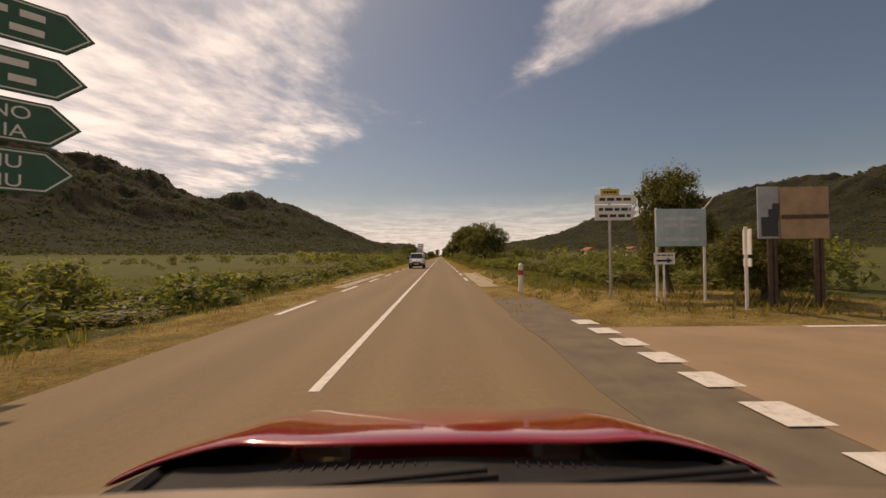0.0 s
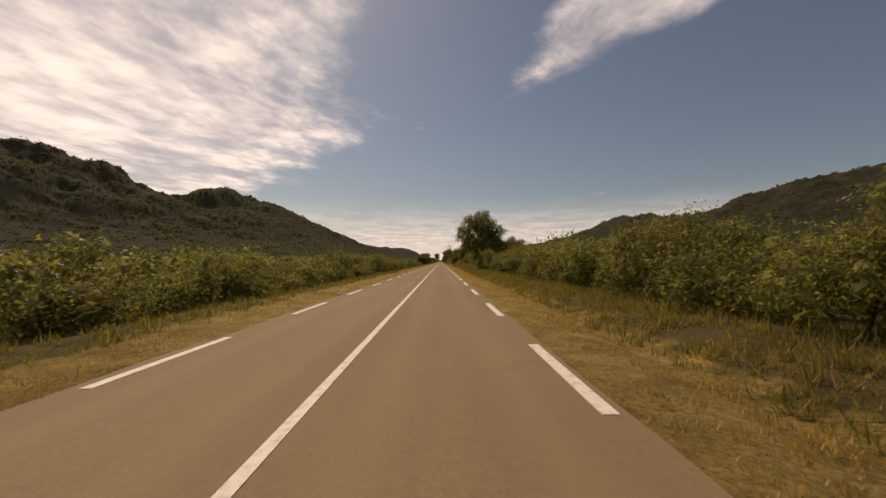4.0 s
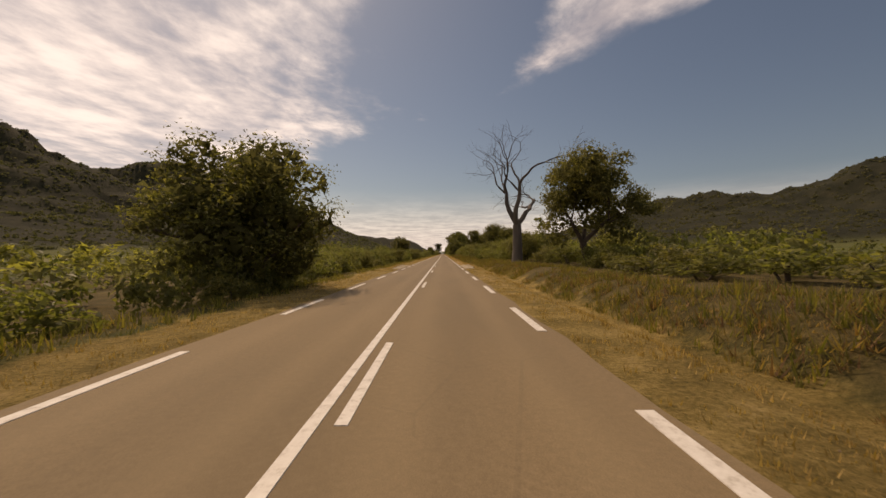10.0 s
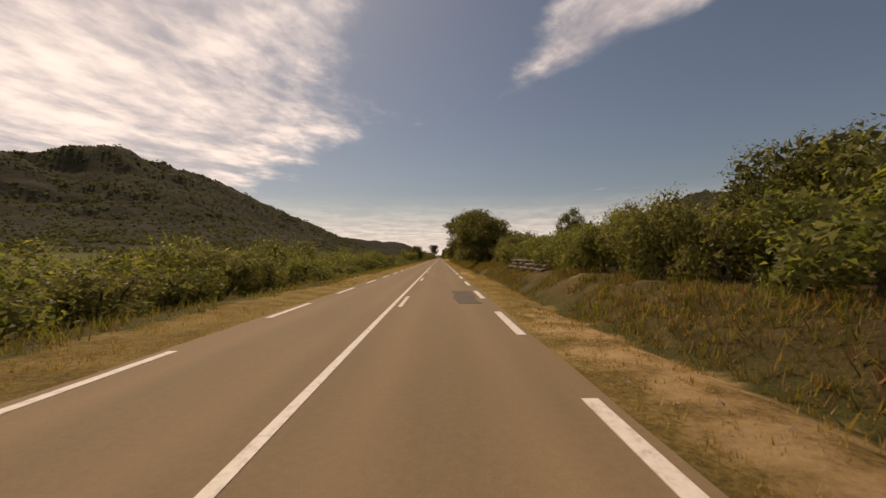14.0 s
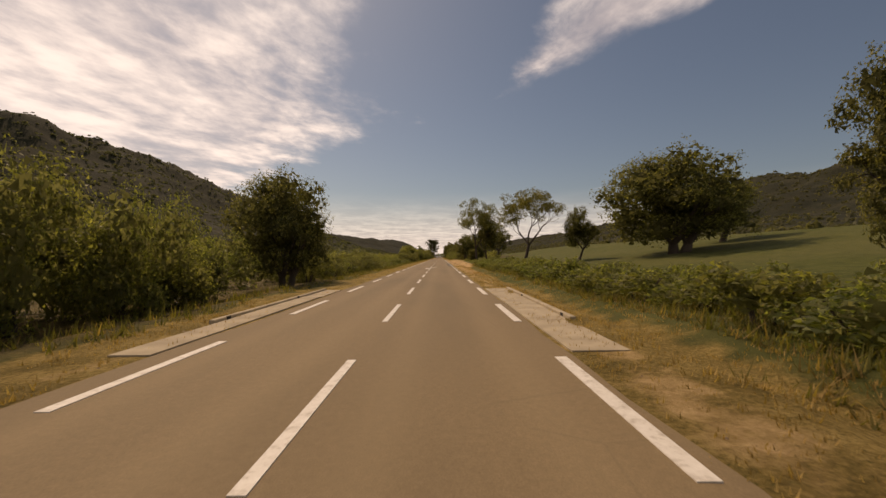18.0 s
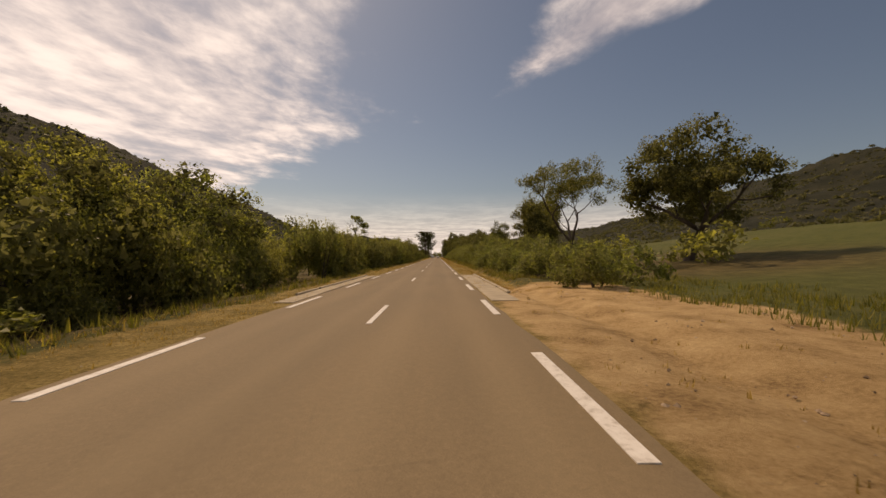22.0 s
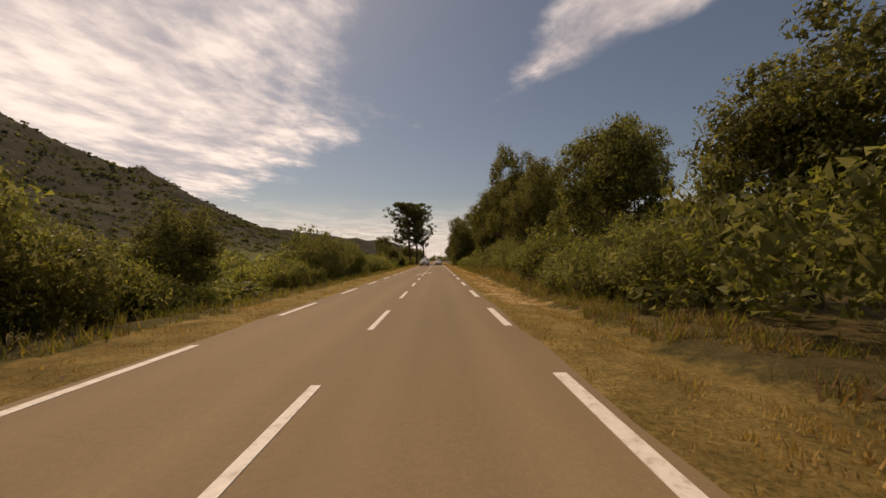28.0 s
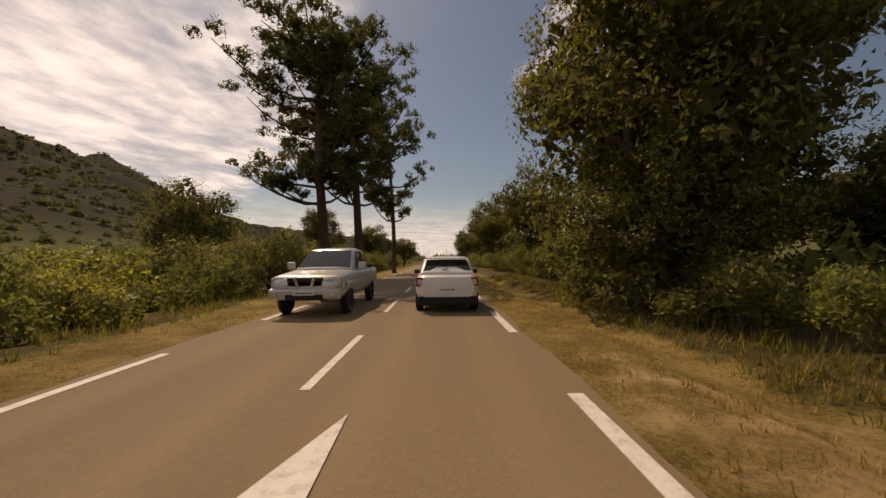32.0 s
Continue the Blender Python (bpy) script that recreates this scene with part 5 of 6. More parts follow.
def lane_arrow(tail, head, y_tail, y_head):
    """A bent merge arrow painted on the road, from tail (x) to head (x)."""
    s = 1 if y_head > y_tail else -1
    v, n = [], 8
    for i in range(n + 1):
        q = i / n
        x = tail + (head - tail) * (q ** 1.6)
        y = y_tail + (y_head - y_tail) * 0.72 * q
        wd = 0.075 + 0.06 * q
        v += [(x - wd, y, 0.021), (x + wd, y, 0.021)]
    f = [(2 * i, 2 * i + 1, 2 * i + 3, 2 * i + 2) for i in range(n)]
    b = len(v)
    L = y_head - y_tail
    hx = head + (head - tail) * 0.25
    v += [(head - 0.42, y_tail + 0.66 * L, 0.021), (head + 0.34, y_tail + 0.74 * L, 0.021), (hx + 0.05, y_head, 0.021)]
    f.append((b, b + 1, b + 2))
    me = mesh_object("merge_arrow", v, f, PAINT, road)
    return me


lane_arrow(0.45, -0.05, 589.0, 582.6)
lane_arrow(0.55, -0.20, 649.5, 641.5)
lane_arrow(-0.55, 0.35, 924.5, 931.5)
lane_arrow(-0.55, 0.35, 976.4, 983.2)

# ---- culverts: concrete aprons with a kerb, on both sides of the road ----
for y0, y1 in ((17.5, 31.0), (363.5, 374.5), (604.8, 615.6), (740.5, 756.5)):
    for sd, edge, wide in ((1, 3.10, 0.86), (-1, -3.01, 0.62)):
        c = thing("culvert", (0, 0, 0), "pale concrete culvert apron with a low kerb beside the road", "culvert", "culvert aprons", "structure")
        n = int((y1 - y0) / 2.2)
        for i in range(n):
            a, b = y0 + (y1 - y0) * i / n + 0.012, y0 + (y1 - y0) * (i + 1) / n - 0.012
            part("concrete_slab", box((wide, b - a, 0.16), (edge + sd * (wide / 2 + 0.01), (a + b) / 2, -0.068 + 0.006 * (i % 3)), 0.012, (0.3 * (i % 2), 0, 0)), CONCRETE, c)
            if i:
                part("kerb_stone", box((0.15, b - a, 0.28), (edge + sd * (wide + 0.09), (a + b) / 2, -0.06), 0.035), CONCRETE, c)
        for q in (0.3, 0.7):
            part("drain_hole", box((0.02, 0.16, 0.10), (edge + sd * (wide + 0.015), y0 + (y1 - y0) * q, 0.035), 0.004), BLACK, c)


# ---- signs ----
def post(parent, x, y, h, r=0.045, mat=None, name="post"):
    return part(name, rod(r, h + 0.3, (x, y, -0.3), 10), mat or GALV, parent)


def bars(parent, x0, z0, w, h, rows, mat, y=-0.006):
    """Unreadable writing as plain bars."""
    rg = random.Random(int(x0 * 97 + z0 * 31 + rows))
    for r in range(rows):
        z = z0 + h * (rows - 1 - r + 0.5) / rows
        x = x0
        while x < x0 + w * 0.96:
            l = min(w * rg.uniform(0.14, 0.34), x0 + w - x)
            part("writing_bar", box((l * 0.88, 0.006, h / rows * 0.45), (x + l / 2, y, z), 0), mat, parent)
            x += l + w * 0.03


# green direction arrows on a post
g = thing("direction_sign", Matrix.Translation((-4.95, 4.35, ground_z(-4.95, 4.35))) @ Matrix.Rotation(radians(48), 4, "Z"), "stack of green arrow-shaped direction signs on a steel post", "road sign")
post(g, 0.0, 0.07, 5.6, 0.06)
for i, (z, w, txt) in enumerate(((2.32, 1.60, ("IU", "IU")), (2.98, 1.64, ("IANO", "IA")), (3.64, 1.70, ()), (4.32, 1.78, ()))):
    p = part("arrow_panel", prism([(-0.75, 0), (w - 0.3, 0), (w, 0.29), (w - 0.3, 0.58), (-0.75, 0.58)], 0.03, (0, -0.02, z), 0.006), SIGN_GREEN, g)
    part("rim", prism([(-0.70, 0.03), (w - 0.32, 0.03), (w - 0.05, 0.29), (w - 0.32, 0.55), (-0.70, 0.55), (-0.70, 0.53), (w - 0.33, 0.53), (w - 0.08, 0.29), (w - 0.33, 0.05), (-0.70, 0.05)], 0.004, (0, -0.0235, z)), SIGN_WHITE, p)
    for r, s in enumerate(txt):
        letters(s, 0.24, SIGN_WHITE, p, (w - 0.42 - 0.17 * len(s), -0.026, z + 0.32 - 0.25 * r))
    if not txt:
        bars(p, -0.5, z + 0.08, w, 0.42, 2, SIGN_WHITE, -0.026)
part("panel_cap", box((0.9, 0.03, 0.34), (0.35, 0, 5.15), 0.006), SIGN_WHITE, g)

# white arrows at the junction
g = thing("direction_sign", (6.86, 12.5, ground_z(6.86, 12.5)), "white arrow direction signs with small yellow plate on steel post", "road sign")
post(g, 0, 0.03, 3.55)
part("road_number_plate", box((0.62, 0.025, 0.22), (0.0, -0.01, 3.40), 0.01), SIGN_YELLOW, g)
bars(g, -0.22, 3.33, 0.44, 0.14, 1, INK, -0.026)
p = part("arrow_panel", prism(arrow_outline(1.42, 0.29, 0.16), 0.03, (-0.5, -0.02, 3.02), 0.006), SIGN_WHITE, g)
bars(p, -0.36, 3.06, 1.05, 0.21, 1, INK, -0.027)
p = part("arrow_panel", prism(arrow_outline(1.38, 0.50, 0.22), 0.03, (-0.5, -0.02, 2.48), 0.006), SIGN_WHITE, g)
bars(p, -0.38, 2.52, 1.05, 0.42, 2, INK, -0.027)

# turquoise billboard
g = thing("billboard", (8.55, 11.5, ground_z(8.55, 11.5)), "faded turquoise roadside billboard on two white posts", "billboard")
for x in (-0.72, 0.72):
    post(g, x, 0.05, 2.75, 0.04, SIGN_WHITE)
p = part("panel", box((1.5, 0.04, 1.12), (0, 0, 2.15), 0.012), TURQUOISE, g)
for x, z, w, h in ((-0.28, 2.42, 0.44, 0.10), (0.28, 2.42, 0.44, 0.10), (-0.32, 2.22, 0.36, 0.09), (0.32, 2.22, 0.36, 0.09), (0, 2.25, 0.12, 0.52), (0, 1.80, 1.0, 0.10)):
    part("faded_mark", box((w, 0.006, h), (x, -0.024, z), 0), FADED, p)
part("bracket", rod(0.02, 0.5, (0.72, 0.05, 2.7), 8, (0, 40, 0)), GALV, g)
g = thing("arrow_sign", (7.85, 11.2, ground_z(7.85, 11.2)), "small white sign with a black arrow on a thin post", "road sign")
post(g, 0, 0.03, 1.45, 0.03, SIGN_WHITE)
p = part("panel", box((0.62, 0.025, 0.34), (0, 0, 1.28), 0.01), SIGN_WHITE, g)
part("arrow", prism([(-0.24, -0.03), (0.08, -0.03), (0.08, -0.08), (0.24, 0.0), (0.08, 0.08), (0.08, 0.03), (-0.24, 0.03)], 0.004, (0, -0.018, 1.22)), INK, p)
bars(p, -0.24, 1.34, 0.48, 0.08, 1, INK, -0.016)
# a sign seen nearly edge-on
g = thing("narrow_sign", Matrix.Translation((8.85, 9.4, ground_z(8.85, 9.4))) @ Matrix.Rotation(radians(68), 4, "Z"), "weathered white sign turned aside on a wooden post", "road sign")
post(g, 0, 0.03, 2.0, 0.04, SIGN_WHITE)
part("panel", box((0.55, 0.03, 0.62), (0, 0, 1.62), 0.01), SIGN_WHITE, g)
part("lower_panel", box((0.5, 0.03, 0.2), (0, 0, 1.12), 0.01), SIGN_WHITE, g)
# brown boards
g = thing("hoarding", Matrix.Translation((10.55, 9.9, ground_z(10.55, 9.9))) @ Matrix.Rotation(radians(-6), 4, "Z"), "weathered brown hoarding beside a torn blue poster on dark wooden posts", "billboard")
for x in (-0.62, -0.50, 0.50, 0.62):
    post(g, x, 0.06, 2.1 if x < 0 else 2.0, 0.055, WOOD_POST)
part("poster_panel", box((0.56, 0.04, 1.36), (-0.68, 0.0, 2.47), 0.01, (0, 0, 6)), POSTER, g, "torn blue and white poster")
for px_t, pz_t, pw_t, ph_t in ((-0.66, 2.10, 0.44, 0.50), (-0.56, 2.42, 0.26, 0.26), (-0.50, 2.62, 0.16, 0.16)):
    part("poster_tear", box((pw_t, 0.008, ph_t), (px_t, -0.028, pz_t), 0.003, (0, 0, 6)), INK, g)
part("board", box((1.16, 0.045, 1.34), (0.18, 0, 2.45), 0.012), BROWN_BOARD, g)
part("batten", box((1.1, 0.03, 0.10), (0.18, -0.035, 2.35), 0.008), WOOD_POST, g)
# bollard
g = thing("marker_post", (4.52, 15.4, ground_z(4.52, 15.4)), "white marker post with a red band on the verge", "bollard")
part("body", rod(0.095, 1.12, (0, 0, 0), 14), SIGN_WHITE, g)
part("cap", rod(0.095, 0.09, (0, 0, 1.12), 14, None, 0.02), SIGN_WHITE, g)
part("red_band", rod(0.098, 0.20, (0, 0, 0.72), 14), SIGN_RED, g)
# back of the big direction sign
sx, sy = -4.40, 108.3
g = thing("direction_sign", Matrix.Translation((sx, sy, ground_z(sx, sy))) @ Matrix.Rotation(radians(4), 4, "Y") @ Matrix.Rotation(radians(-28), 4, "Z") @ Matrix.Diagonal((1.08, 0.82, 0.86, 1)), "tall direction sign seen from behind, grey panels on one post", "road sign")
part("post", box((0.10, 0.20, 6.0), (0, 0, 2.9), 0.02), GALV, g)
part("footing", box((1.1, 0.9, 0.14), (0.1, 0, 0.03), 0.03), CONCRETE, g)
part("base_plate", box((0.5, 0.45, 0.22), (0, 0, 0.18), 0.04), WOOD_POST, g)
for z, h in ((5.35, 0.52), (4.78, 0.50), (4.22, 0.48), (3.68, 0.46), (3.33, 0.28), (2.72, 0.52)):
    p = part("sign_panel", box((1.85, 0.035, h), (-0.27, 0.13, z + h / 2 - 0.05), 0.01), GALV, g)
    for q in (-0.32, 0.32):
        part("stiffener", box((1.8, 0.03, 0.04), (-0.27, 0.10, z + h / 2 - 0.05 + q * h), 0.004), GALV, p)
# hotel board under the trees
g = thing("billboard", (12.0, 109.5, ground_z(12.0, 109.5)), "cream hotel billboard with black lettering among the trees", "billboard")
for x in (-1.2, 1.2):
    post(g, x, 0.06, 3.3, 0.05, WOOD_POST)
p = part("panel", box((3.0, 0.05, 2.3), (0, 0, 2.25), 0.012), SIGN_WHITE, g)
letters("HÔTEL", 0.36, INK, p, (-1.1, -0.03, 2.62))
letters("lla cor", 0.46, INK, p, (-1.25, -0.03, 2.05))
part("writing_bar", box((1.9, 0.008, 0.36), (0.1, -0.028, 1.55), 0.0), INK, p)
# yellow diamond before the long hedge
g = thing("priority_sign", (4.85, 135.3, ground_z(4.85, 135.3)), "yellow diamond road sign with white border on steel post", "road sign")
post(g, 0, 0.04, 2.9, 0.04)
p = part("plate", prism([(0, -0.48), (0.48, 0), (0, 0.48), (-0.48, 0)], 0.03, (0, -0.02, 2.5), 0.006), SIGN_WHITE, g)
part("yellow_field", prism([(0, -0.38), (0.38, 0), (0, 0.38), (-0.38, 0)], 0.004, (0, -0.04, 2.5)), SIGN_YELLOW, p, "yellow centre of the plate")
# thin post further on
for x, y, h in ((13.5, 216.0, 3.6),):
    g = thing("thin_post", (x, y, ground_z(x, y)), "thin weathered post standing beside the hedge", "post")
    post(g, 0, 0, h, 0.035)
    part("cap", rod(0.045, 0.05, (0, 0, h), 10), GALV, g)

# ---- dry stones in the bank ----
srg = random.Random(8)
for wx, wy, n, length in ((6.6, 478.0, 84, 9.0), (7.4, 586.0, 40, 4.5)):
    g = thing("dry_stone_wall", (wx, wy, ground_z(wx, wy)), "tumbled dry stone wall half lost in the bank", "stone wall")
    shapes = []
    for k in range(4):
        bm = bmesh.new()
        bmesh.ops.create_icosphere(bm, subdivisions=1, radius=0.5)
        for v in bm.verts:
            v.co = v.co * srg.uniform(0.75, 1.1)
            v.co.z *= 0.72
        me = bpy.data.meshes.new("stone")
        bm.to_mesh(me), bm.free()
        me.materials.append(STONE)
        shapes.append(me)
    for i in range(n):
        st = new("stone", srg.choice(shapes))
        st.parent = g
        row = i % 3
        k = srg.uniform(0.20, 0.36)
        st.matrix_local = Matrix.LocRotScale((srg.uniform(-0.15, 0.15) + 0.1 * row, length * (i / n) + srg.uniform(-0.1, 0.1), 0.08 + row * 0.22),
                                             Euler((srg.uniform(-0.3, 0.3), srg.uniform(-0.3, 0.3), srg.uniform(0, 6))), (k * 1.3, k, k))

# ---- houses on the far slope ----
for hx, hy, w in ((118, 235, 9), (142, 262, 11), (98, 250, 7), (172, 300, 10)):
    g = thing("house", Matrix.Translation((hx, hy, ground_z(hx, hy) - 0.4)) @ Matrix.Rotation(radians(12), 4, "Z"), "small cream house with a terracotta roof on the slope", "house", "houses on the slope")
    part("wall", box((w, 7, 4.2), (0, 0, 2.1), 0.05), RENDERED, g)
    part("roof", prism([(-w / 2 - 0.5, 0), (w / 2 + 0.5, 0), (0, 2.0)], 8.0, (0, -4.0, 4.1), 0.03), TILE, g)
    for k in (-0.3, 0.3):
        wd = part("window", box((1.0, 0.12, 1.2), (w * k, -3.5, 2.2), 0.02), GLASS, g)
        part("window_sill", box((1.2, 0.2, 0.08), (w * k, -3.56, 1.55), 0.01), RENDERED, wd)


# ---- vehicles ----
def loft(sections, cap=True):
    """A skin over rings of points, all of one length."""
    bm = bmesh.new()
    rings = [[bm.verts.new(p) for p in s] for s in sections]
    n = len(rings[0])
    for a, b in zip(rings, rings[1:]):
        for i in range(n):
            bm.faces.new((a[i], a[(i + 1) % n], b[(i + 1) % n], b[i]))
    if cap:
        bm.faces.new(rings[0]), bm.faces.new(rings[-1][::-1])
    bmesh.ops.recalc_face_normals(bm, faces=bm.faces[:])
    return bm


def body_ring(y, w, zb, zt, tuck=0.90, shoulder=0.93):
    h = zt - zb
    half = [(w * tuck * 0.86, zb), (w * tuck, zb + 0.10 * h), (w, zb + 0.38 * h), (w * 0.995, zb + 0.70 * h), (w * shoulder, zb + 0.94 * h), (w * shoulder * 0.86, zt)]
    return [(x, y, z) for x, z in half] + [(-x, y, z) for x, z in reversed(half)]


def cabin_ring(y, wb, wt, zb, zt):
    h = zt - zb
    half = [(wb, zb), (wb * 0.5 + wt * 0.5, zb + 0.52 * h), (wt, zb + 0.90 * h), (wt * 0.86, zt), (wt * 0.4, zt + 0.012)]
    return [(x, y, z) for x, z in half] + [(-x, y, z) for x, z in reversed(half)]


def quad_pane(p, out):
    """A thin pane over four points, pushed out along their normal."""
    bm = bmesh.new()
    a, b, c, d = [Vector(q) for q in p]
    nrm = (b - a).cross(d - a).normalized() * out
    vs = [bm.verts.new(q + nrm) for q in (a, b, c, d)] + [bm.verts.new(q - nrm * 0.5) for q in (a, b, c, d)]
    bm.faces.new(vs[:4])
    for i in range(4):
        bm.faces.new((vs[i], vs[4 + i], vs[4 + (i + 1) % 4], vs[(i + 1) % 4]))
    bmesh.ops.recalc_face_normals(bm, faces=bm.faces[:])
    return bm


def wheel(parent, x, y, r, w=0.2):
    s = 1 if x > 0 else -1
    bm = bmesh.new()
    prof = [(r * 0.62, -w / 2), (r * 0.94, -w / 2), (r, -w * 0.36), (r, w * 0.36), (r * 0.94, w / 2), (r * 0.62, w / 2)]
    n = 22
    rings = [[bm.verts.new((dx, rr * math.cos(6.28318 * i / n), rr * math.sin(6.28318 * i / n))) for rr, dx in prof] for i in range(n)]
    for i in range(n):
        a, b = rings[i], rings[(i + 1) % n]
        for j in range(len(prof)):
            bm.faces.new((a[j], b[j], b[(j + 1) % len(prof)], a[(j + 1) % len(prof)]))
    bmesh.ops.recalc_face_normals(bm, faces=bm.faces[:])
    bmesh.ops.translate(bm, vec=(x, y, r), verts=bm.verts)
    wh = part("wheel", bm, RUBBER, parent, smooth=True)
    rim = rod(r * 0.60, w * 0.5, (x + s * w * 0.42 - (w * 0.5 if s > 0 else 0) * 1.0, y, r), 18, (0, 90, 0))
    part("rim", rim, CHROME, wh)
    part("arch", rod(r * 1.16, 0.03, (x + s * 0.02 - (0.03 if s > 0 else 0), y, r * 1.02), 22, (0, 90, 0)), BLACK, parent)
    for k in range(5):
        a = 6.283 * k / 5
        part("spoke", box((0.03, r * 0.14, r * 0.52), (x + s * w * 0.47, y - math.sin(a) * r * 0.28, r + math.cos(a) * r * 0.28), 0.004, (math.degrees(a), 0, 0)), BLACK, wh)


def vehicle(name, m, label, category, paint, rings, cabin, axles, r, track, panes, group="vehicles on the road"):
    """Front towards -y. rings: y, half width, bottom, top; cabin: y, half width below, half width above, bottom, top."""
    v = thing(name, m, label, category, group)
    body = part("body", loft([body_ring(*q) for q in rings]), paint, v, smooth=True)
    cab = part("cabin", loft([cabin_ring(*q) for q in cabin]), paint, v, smooth=True)
    for ob in (body, cab):
        md = ob.modifiers.new("round", "BEVEL")
        md.width, md.segments, md.limit_method, md.angle_limit = 0.035, 2, "ANGLE", radians(28)
    for nm, p in panes:
        part(nm, quad_pane(p, 0.012), GLASS, v)
    for y in axles:
        for s in (-1, 1):
            wheel(v, s * track, y, r)
    return v


def sides(p):
    return p, [(-x, y, z) for x, y, z in reversed(p)]


def add_box(v, name, size, at, mat, bevel=0.02, rot=None, label=""):
    return part(name, box(size, at, bevel, rot), mat, v, label)


def facing(x, y, back=False):
    return Matrix.Translation((x, y, 0.008)) @ Matrix.Rotation(math.pi if back else 0, 4, "Z")


# white hatchback seen from behind: its rear is at y = +1.97 in its own frame, so it is turned to face away
l_, r_ = sides([(0.735, -0.62, 0.98), (0.74, 0.35, 0.98), (0.665, 0.30, 1.36), (0.655, -0.18, 1.36)])
l2, r2 = sides([(0.74, 0.45, 0.98), (0.73, 1.15, 1.02), (0.645, 0.95, 1.36), (0.662, 0.42, 1.37)])
car = vehicle("white_hatchback", facing(1.64, 989.7 + 1.97, True), "small white hatchback seen from behind on the road", "car", WHITE,
              [(-1.97, 0.62, 0.34, 0.66), (-1.80, 0.78, 0.24, 0.76), (-1.0, 0.85, 0.22, 0.92), (0.0, 0.857, 0.22, 0.97), (1.2, 0.857, 0.22, 1.00), (1.75, 0.82, 0.26, 1.00), (1.97, 0.70, 0.36, 0.92)],
              [(-0.95, 0.74, 0.66, 0.92, 0.99), (-0.25, 0.76, 0.62, 0.94, 1.42), (0.5, 0.76, 0.64, 0.95, 1.46), (1.2, 0.755, 0.63, 0.95, 1.40), (1.78, 0.73, 0.68, 0.95, 1.04)],
              (-1.25, 1.22), 0.31, 0.75,
              [("windscreen", [(-0.66, -0.86, 1.03), (0.66, -0.86, 1.03), (0.56, -0.27, 1.39), (-0.56, -0.27, 1.39)]), ("side_window", l_), ("side_window", r_), ("quarter_window", l2), ("quarter_window", r2),
               ("rear_window", [(0.64, 1.70, 1.08), (-0.64, 1.70, 1.08), (-0.54, 1.27, 1.37), (0.54, 1.27, 1.37)])])
for s in (-1, 1):
    t_ = add_box(car, "tail_lamp", (0.22, 0.16, 0.24), (s * 0.70, 1.885, 0.80), LAMP_RED, 0.04)
    add_box(t_, "lamp_ring", (0.13, 0.02, 0.13), (s * 0.70, 1.965, 0.80), LAMP_CLEAR, 0.02)
    add_box(car, "door_mirror", (0.18, 0.10, 0.13), (s * 0.93, -0.55, 1.00), BLACK, 0.03)
    add_box(car, "reflector", (0.16, 0.02, 0.04), (s * 0.58, 1.955, 0.42), LAMP_RED, 0.005)
add_box(car, "rear_bumper", (1.52, 0.16, 0.24), (0, 1.90, 0.31), BLACK, 0.05)
add_box(car, "spoiler", (1.18, 0.22, 0.035), (0, 1.34, 1.415), WHITE, 0.012)
pl = add_box(car, "number_plate", (0.52, 0.015, 0.11), (0, 1.962, 0.60), SIGN_WHITE, 0.004)
bars(pl, -0.20, 0.57, 0.40, 0.06, 1, INK, 1.973)
add_box(car, "plate_recess", (0.72, 0.02, 0.17), (0, 1.945, 0.61), WHITE, 0.01)
add_box(car, "badge", (0.10, 0.02, 0.06), (0, 1.90, 0.88), CHROME, 0.008)
add_box(car, "rear_wiper", (0.34, 0.02, 0.02), (0.12, 1.70, 1.10), BLACK, 0.004, (0, 14, 0))
part("aerial", rod(0.006, 0.28, (0, 0.9, 1.44), 6, (-35, 0, 0)), BLACK, car)

# pick-up truck, oncoming
l_, r_ = sides([(0.83, -0.60, 1.16), (0.835, 0.35, 1.16), (0.70, 0.30, 1.66), (0.69, -0.12, 1.66)])
l2, r2 = sides([(0.835, 0.44, 1.16), (0.83, 1.02, 1.18), (0.70, 0.92, 1.66), (0.70, 0.40, 1.67)])
truck = vehicle("pickup_truck", facing(-1.80, 989.0 + 2.55), "silver pickup truck coming the other way", "pickup truck", SILVER,
                [(-2.55, 0.74, 0.50, 0.90), (-2.40, 0.88, 0.42, 1.02), (-1.2, 0.92, 0.40, 1.12), (0.0, 0.925, 0.40, 1.14), (1.2, 0.925, 0.42, 1.16), (2.5, 0.91, 0.50, 1.16), (2.58, 0.86, 0.55, 1.10)],
                [(-1.05, 0.80, 0.74, 1.08, 1.15), (-0.25, 0.84, 0.66, 1.10, 1.70), (0.5, 0.84, 0.68, 1.10, 1.76), (1.05, 0.84, 0.68, 1.10, 1.72), (1.16, 0.84, 0.74, 1.10, 1.30)],
                (-1.62, 1.58), 0.37, 0.80,
                [("windscreen", [(-0.72, -0.98, 1.20), (0.72, -0.98, 1.20), (0.61, -0.30, 1.67), (-0.61, -0.30, 1.67)]), ("side_window", l_), ("side_window", r_), ("rear_side_window", l2), ("rear_side_window", r2)])
add_box(truck, "grille", (0.86, 0.06, 0.22), (0, -2.52, 0.86), BLACK, 0.02)
for x in (-0.2, 0.2):
    add_box(truck, "grille_bar", (0.07, 0.05, 0.26), (x, -2.56, 0.86), CHROME, 0.015, (0, 18 * (1 if x > 0 else -1), 0))
add_box(truck, "front_bumper", (1.74, 0.16, 0.26), (0, -2.52, 0.58), SILVER, 0.06)
